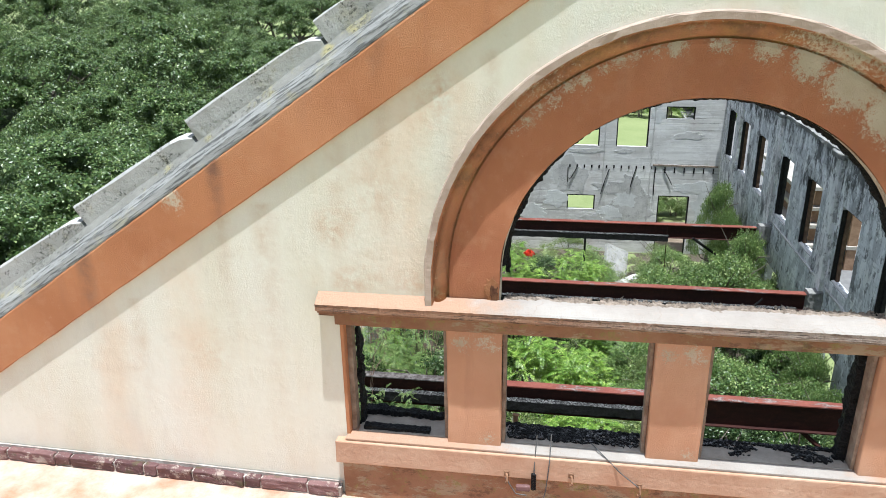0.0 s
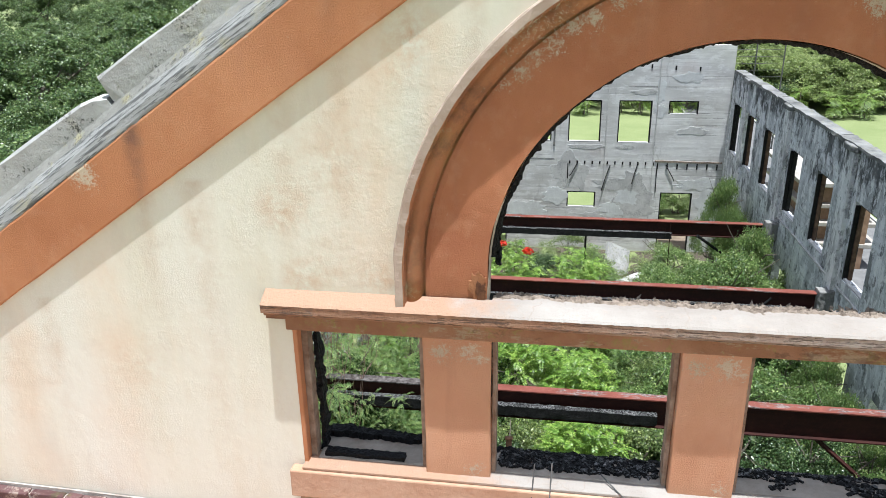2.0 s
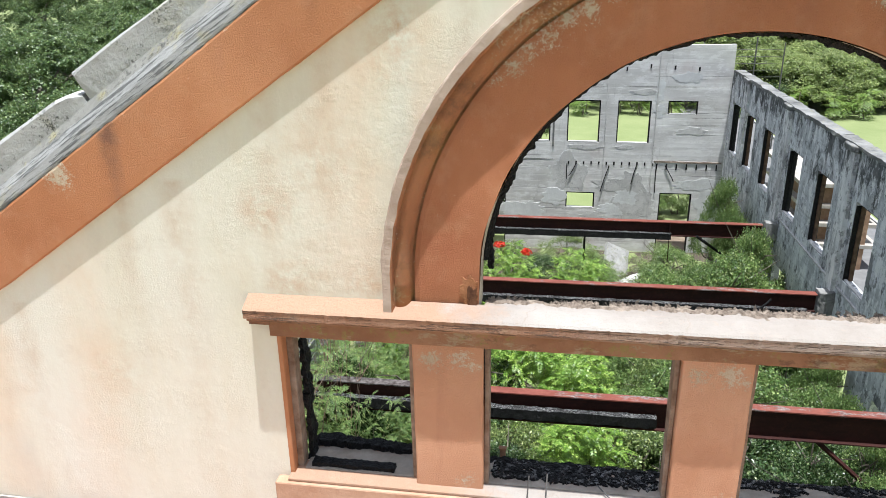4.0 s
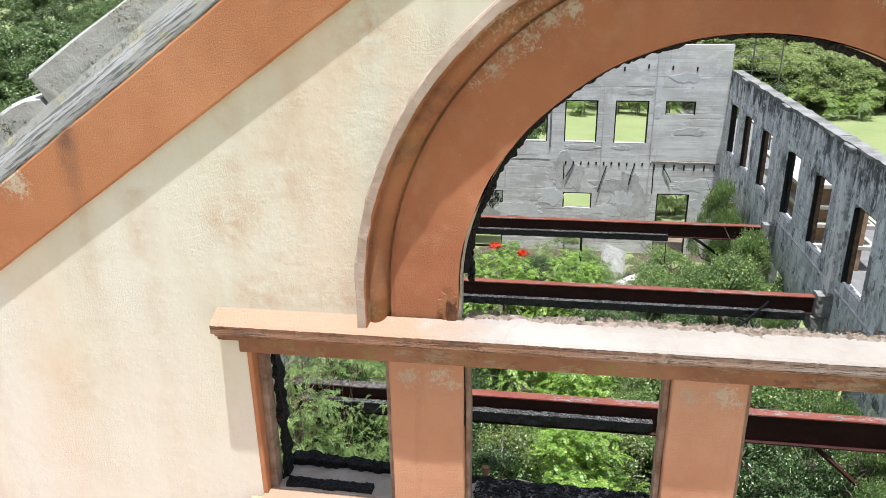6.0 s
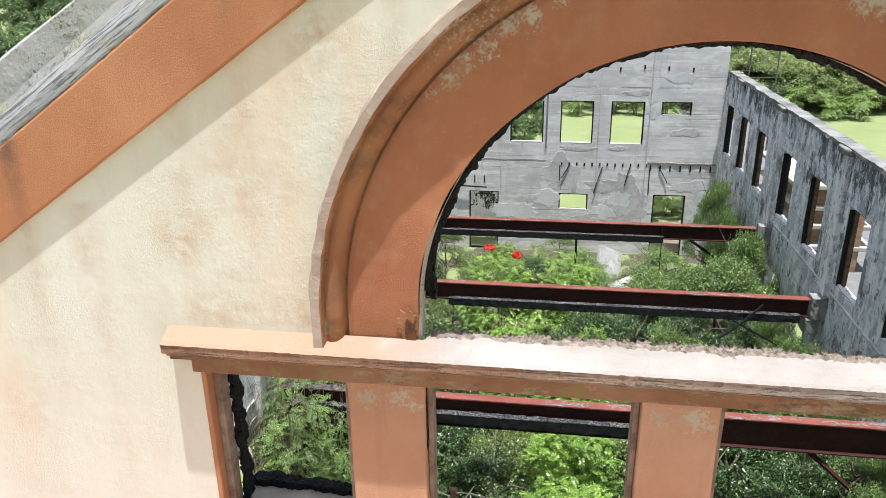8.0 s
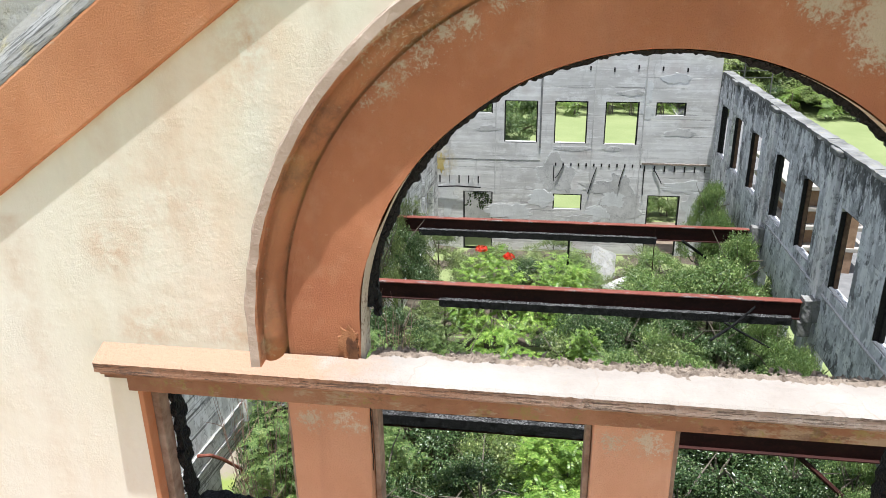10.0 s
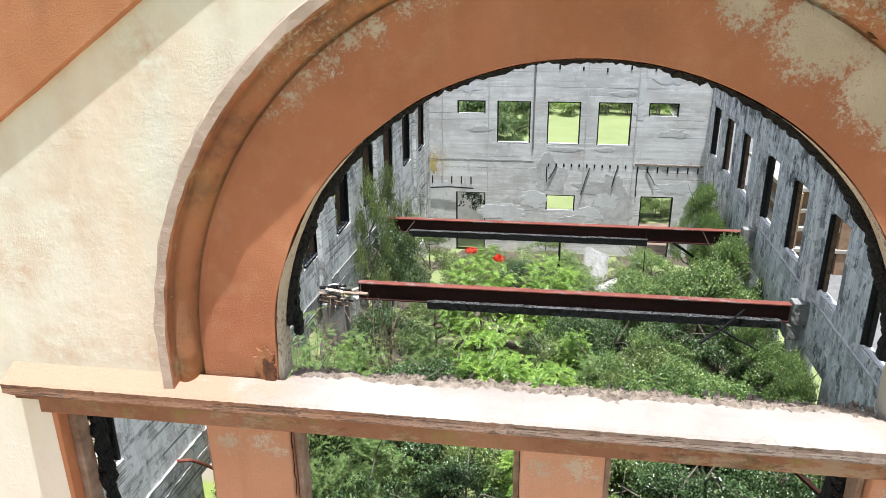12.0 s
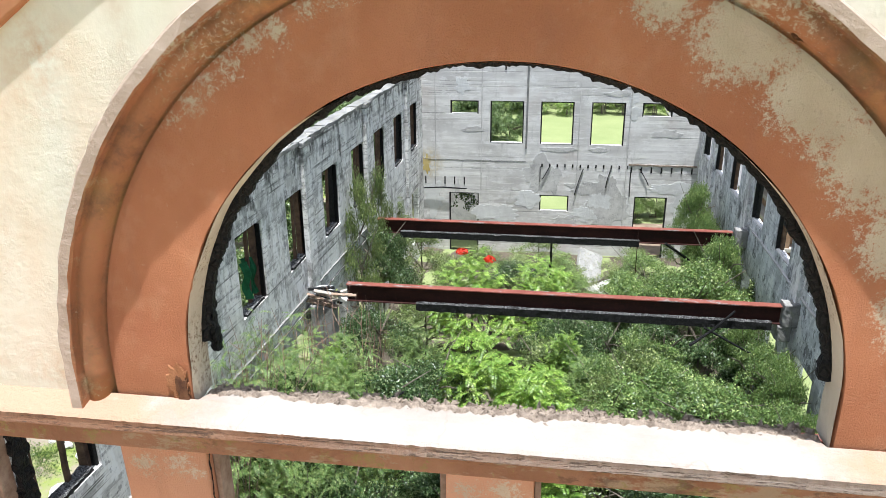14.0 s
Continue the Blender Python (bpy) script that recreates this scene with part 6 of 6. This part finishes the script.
place(olive, [(2.8, 13.3, 0, 130, 0.8, 1.08), (1.9, 12.6, 0, 230, 0.7, 1.0), (-0.9, 10.2, 0, 310, 0.8, 0.9), (1.7, 8.6, 0, 20, 0.8, 0.85), (0.6, 15.2, 0, 90, 0.85, 0.75), (1.6, 10.4, 0, 140, 1.0, 0.9), (-3.8, 21.5, 0, 60, 0.9, 1.0), (4.4, 20.3, 0, 10, 1.0, 0.75), (-1.8, 22.0, 0, 190, 0.9, 0.75), (0.2, 24.2, 0, 33, 0.8, 0.6), (-4.8, 17.4, 0.2, 310, 0.5, 1.95), (-4.7, 19.4, 0.2, 100, 0.45, 1.85), (3.8, 24.6, 0, 80, 0.8, 0.45), (5.3, 7.4, 0, 77, 0.8, 0.9), (-5.0, 23.2, 0, 111, 0.5, 1.2), (2.9, 22.0, 0, 50, 0.7, 0.55), (0.9, 22.6, 0, 150, 0.7, 0.6), (-3.0, 17.4, 0, 220, 0.8, 0.9), (5.5, 32.6, 0, 10, 0.6, 0.52), (3.7, 32.5, 0, 200, 0.6, 0.5)])
tulip, heads = frond_plant("flowering_tree_sapling", "bright green sapling with feather-shaped leaves", 41, 1.25, 3.7, 190, 5, 0.40, 11, 0.062, L_BRIGHT, 0.35)
place(tulip, [(-0.9, 13.0, 0, 0, 1.0, 0.98), (0.4, 12.2, 0, 120, 0.85, 0.9), (-1.6, 17.6, 0, 200, 1.0, 1.02), (0.35, 17.9, 0, 60, 0.9, 0.98), (0.4, 9.8, 0, 260, 0.95, 0.85), (0.3, 8.3, 0, 77, 0.9, 0.82), (1.0, 14.6, 0, 140, 0.6, 0.8), (-4.1, 12.3, 0, 30, 0.38, 0.98)])
feather, _ = frond_plant("feathery_shrub", "pale feathery shrub with drooping fronds", 43, 1.2, 3.6, 300, 5, 0.34, 17, 0.042, L_FEATHER, 0.35, 0.26)
place(feather, [(-3.9, 12.4, 0, 0, 1.0, 1.0), (-4.3, 10.2, 0, 90, 0.9, 1.05), (-3.4, 9.8, 0, 200, 0.95, 0.95), (-2.6, 14.4, 0, 20, 0.7, 0.85), (1.3, 13.4, 0, 140, 0.7, 0.8), (0.9, 20.6, 0, 10, 0.8, 0.75), (2.8, 18.6, 0, 210, 0.7, 0.8)])
tall, _ = frond_plant("tall_feathery_shrub", "tall feathery shrub with fine drooping leaves and bare twigs", 44, 0.85, 5.7, 135, 5, 0.42, 20, 0.046, L_FEATHER, 0.45, 0.22)
place(tall, [(-3.0, 8.3, 0, 15, 0.55, 0.80), (-4.35, 7.8, 0, 0, 0.9, 0.97), (-3.45, 7.9, 0, 45, 0.5, 0.84), (-5.1, 9.2, 0, 220, 0.6, 0.98), (-4.4, 9.2, 0, 60, 0.9, 0.90), (-4.3, 10.5, 0, 300, 0.9, 0.86), (-5.0, 10.4, 0, 170, 0.7, 0.94), (-4.7, 11.6, 0, 20, 0.8, 0.86), (-3.8, 11.5, 0, 100, 0.8, 0.72)])
# leaves of the creeper in the doorway
c = np.repeat(np.array(tips), 9, 0)
ob = new("leaves", leaves_mesh("leaves", c + r.normal(0, 0.07, c.shape), r.normal(0, 1, c.shape), 0.11, L_DARK, 15))
ob.parent = creeper
# red blossoms on top of the flowering sapling
r = np.random.default_rng(5)
for x, y, z in ((-1.9, 17.5, 3.70), (-1.12, 17.5, 3.50)):
    d = r.normal(0, 1, (70, 3))
    d[:, 2] = np.abs(d[:, 2])
    d /= np.linalg.norm(d, axis=1)[:, None]
    ob = new("blossom", leaves_mesh("blossom", d * np.array([0.16, 0.13, 0.12]), d, 0.11, FLOWER, 3))
    ob.matrix_basis = pose(x, y, z)
    tagged(ob, "cluster of bright red blossoms on a sapling", "flower", "blossoms")

# palms and shrubs beyond the lawn
def palm(seed):
    heads = [(0.25 * math.cos(k * 2.1), 0.25 * math.sin(k * 2.1), 1.6 + 0.5 * (k % 3)) for k in range(5)]
    ob = thing("garden_palm", "bushy yellow-green garden palm at the edge of the lawn", "palm", "palms beyond the lawn")
    bm = bmesh.new()
    for h in heads:
        tube([(h[0], h[1], -0.1), h], [0.09, 0.06], 6, bm)
    part("branching_stem", bm, BARK, ob)
    c = new("crown", fronds_mesh("crown", heads[:3], 8, 1.9, 15, 0.55, L_PALM, seed, 0.45, 0.14))
    c.parent = ob
    return ob


src = palm(51)
rng = random.Random(9)
place(src, [(-12 + 2.3 * i + rng.uniform(-0.4, 0.4), 58.6 + rng.uniform(-0.4, 0.5), -0.3, rng.uniform(0, 360), rng.uniform(0.55, 0.75), rng.uniform(0.65, 0.85)) for i in range(16)])
b = blobs(61, 34, 2.6, 0.3, 4.4, 0.5, 1.1)
p, o = clumps(b, 2600, 13, 0.14, 61)
far_tree = plant("hedge_tree", "olive-green spreading tree beyond the lawn", "tree", "trees beyond the lawn", BARK, 0.16, 4.6, 2.4, leaves_mesh("crown", p, o, 0.145, L_SUNNY, 61), 8, 61)
rng = random.Random(10)
rows = [(-13 + 3.7 * i + rng.uniform(-1, 1), 66 + rng.uniform(-1.5, 2.5), 0, rng.uniform(0, 360), rng.uniform(1.0, 1.4), rng.uniform(1.0, 1.5)) for i in range(13)]
rows += [(15 + 2.2 * i, 62.5 + rng.uniform(-0.5, 2), -0.3, rng.uniform(0, 360), rng.uniform(0.9, 1.2), rng.uniform(0.8, 1.25)) for i in range(17)]
rows += [(-8 + 5.0 * i, 74 + rng.uniform(-2, 3), 0, rng.uniform(0, 360), rng.uniform(1.7, 2.2), rng.uniform(1.8, 2.4)) for i in range(18)]
place(far_tree, rows)

# trees close behind the end wall and along the west wall
place(copy_thing(kinds[0], pose(-3.2, 33.5, 0, 0, 0, 40)), [(-3.2, 33.5, -0.1, 40, 0.62, 0.95), (-1.9, 38.0, -0.1, 130, 0.5, 0.85), (-9.0, 25.5, -0.1, 200, 0.75, 0.9), (-9.2, 20.0, -0.1, 300, 0.75, 0.85), (-9.4, 29.5, -0.1, 20, 0.9, 0.95), (-9.8, 16.2, -0.1, 90, 0.7, 0.75), (-7.5, 33.5, -0.1, 150, 0.9, 0.9)])

# forest floor, the shade under the trees put into its dark colour
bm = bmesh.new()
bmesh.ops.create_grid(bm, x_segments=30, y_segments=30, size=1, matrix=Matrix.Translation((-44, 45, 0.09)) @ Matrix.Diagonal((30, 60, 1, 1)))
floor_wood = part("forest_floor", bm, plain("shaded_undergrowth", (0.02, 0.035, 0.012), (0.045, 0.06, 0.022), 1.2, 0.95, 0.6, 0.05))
tagged(floor_wood, "undergrowth below the wood, coloured dark for its shade", "ground", kind="structure")

# wire fence beyond the east wall
fence = thing("wire_fence", "dark post with level wires behind the ruin", "fence", at=(11.1, 45.0, 0))
post = part("post", tube([(0, 0, 0), (0, 0, 7.2)], [0.05, 0.045], 8), WIRE, fence)
for k in range(5):
    part("wire", tube([(-3.0, 0, 4.9 + 0.4 * k), (0, -0.1, 4.88 + 0.4 * k), (1.6, 0, 4.9 + 0.4 * k)], [0.014] * 3, 5), WIRE, post)
part("end_post", tube([(-3.0, 0, 0), (-3.0, 0, 6.9)], [0.05, 0.04], 8), WIRE, fence)
part("end_post", tube([(1.6, 0, 0), (1.6, 0, 6.9)], [0.05, 0.04], 8), WIRE, fence)

# bare twigs at the foot of the west wall
def twig_bush(seed, n, height, reach):
    rng = random.Random(seed)
    ob = thing("bare_bush", "leafless grey-brown bush with thin twigs", "shrub", "bare bushes")
    bm = bmesh.new()
    for i in range(n):
        a = rng.random() * math.tau
        tip = Vector((math.cos(a) * reach * rng.uniform(0.3, 1), math.sin(a) * reach * rng.uniform(0.3, 1), height * rng.uniform(0.6, 1)))
        p = [Vector((0, 0, 0)).lerp(tip, q) + Vector((rng.uniform(-1, 1), rng.uniform(-1, 1), rng.uniform(-0.3, 0.6))) * 0.1 * q for q in (0, 0.3, 0.6, 0.85, 1)]
        tube(p, [0.022, 0.016, 0.011, 0.008, 0.004], 4, bm)
        for k in (2, 3):
            e = p[k] + Vector((rng.uniform(-1, 1), rng.uniform(-1, 1), rng.uniform(0.1, 0.9))) * 0.4
            tube([p[k], p[k].lerp(e, 0.5) + Vector((0.03, 0.02, 0)), e], [0.009, 0.006, 0.003], 4, bm)
    part("branching_stem", bm, TWIG, ob)
    return ob


TWIG = plain("dry_twig", (0.17, 0.095, 0.07), (0.40, 0.28, 0.22), 12, 0.9, 0.3, 0.004)
place(twig_bush(71, 22, 4.8, 1.0), [(-4.7, 11.0, 0, 0, 1, 1.0), (-4.5, 13.2, 0, 100, 0.9, 0.95), (-4.4, 8.9, 0, 200, 0.9, 1.05), (-4.6, 7.4, 0, 30, 0.8, 1.15), (-5.0, 9.6, 0, 250, 0.8, 1.1), (-3.6, 12.8, 0, 300, 0.7, 0.9)])

# green netting in a west window
bm = bmesh.new()
bmesh.ops.create_grid(bm, x_segments=16, y_segments=16, size=0.5)
for v in bm.verts:
    v.co = Vector((0.09 * math.sin(v.co.x * 14) + 0.04 * math.sin(v.co.y * 9), v.co.x * 0.4, v.co.y * 0.8 - 0.1 * abs(v.co.x)))
net = part("netting", bm, plain("green_netting", (0.006, 0.06, 0.025), (0.015, 0.12, 0.05), 8, 0.7, 0.3, 0.004))
net.matrix_basis = pose(left_x(11.3) - 0.16, 11.45, 5.35)
tagged(net, "torn green netting hanging in an empty window", "netting")

# grass tufts and stones in the yard
r = np.random.default_rng(8)
c = np.repeat(np.stack([r.uniform(-14.5, -8.0, 60), r.uniform(7.5, 17, 60), np.full(60, 0.12)], 1), 420, 0)
p = c + r.normal(0, 0.22, c.shape) * np.array([1, 1, 0.2])
o = r.normal(0, 1, p.shape) * np.array([1, 1, 0.15])
tufts = new("grass_tufts", leaves_mesh("grass_tufts", p, o, 0.07, L_GREEN, 8, 0.3, 0.5))
tagged(tufts, "tufts of grass in the sandy yard", "grass", kind="stuff")
rng = random.Random(12)
for k in range(14):
    bm = bmesh.new()
    bmesh.ops.create_icosphere(bm, subdivisions=2, radius=rng.uniform(0.08, 0.25), matrix=Matrix.Diagonal((1.3, 1, 0.55, 1)))
    st = part("stone", rough(bm, 0.05, 5, k), PLASTER)
    st.matrix_basis = pose(rng.uniform(-13, -9), rng.uniform(8, 15), 0.1, 0, 0, rng.uniform(0, 360))
    tagged(st, "pale stone lying in the sandy yard", "stone", "stones in the yard")
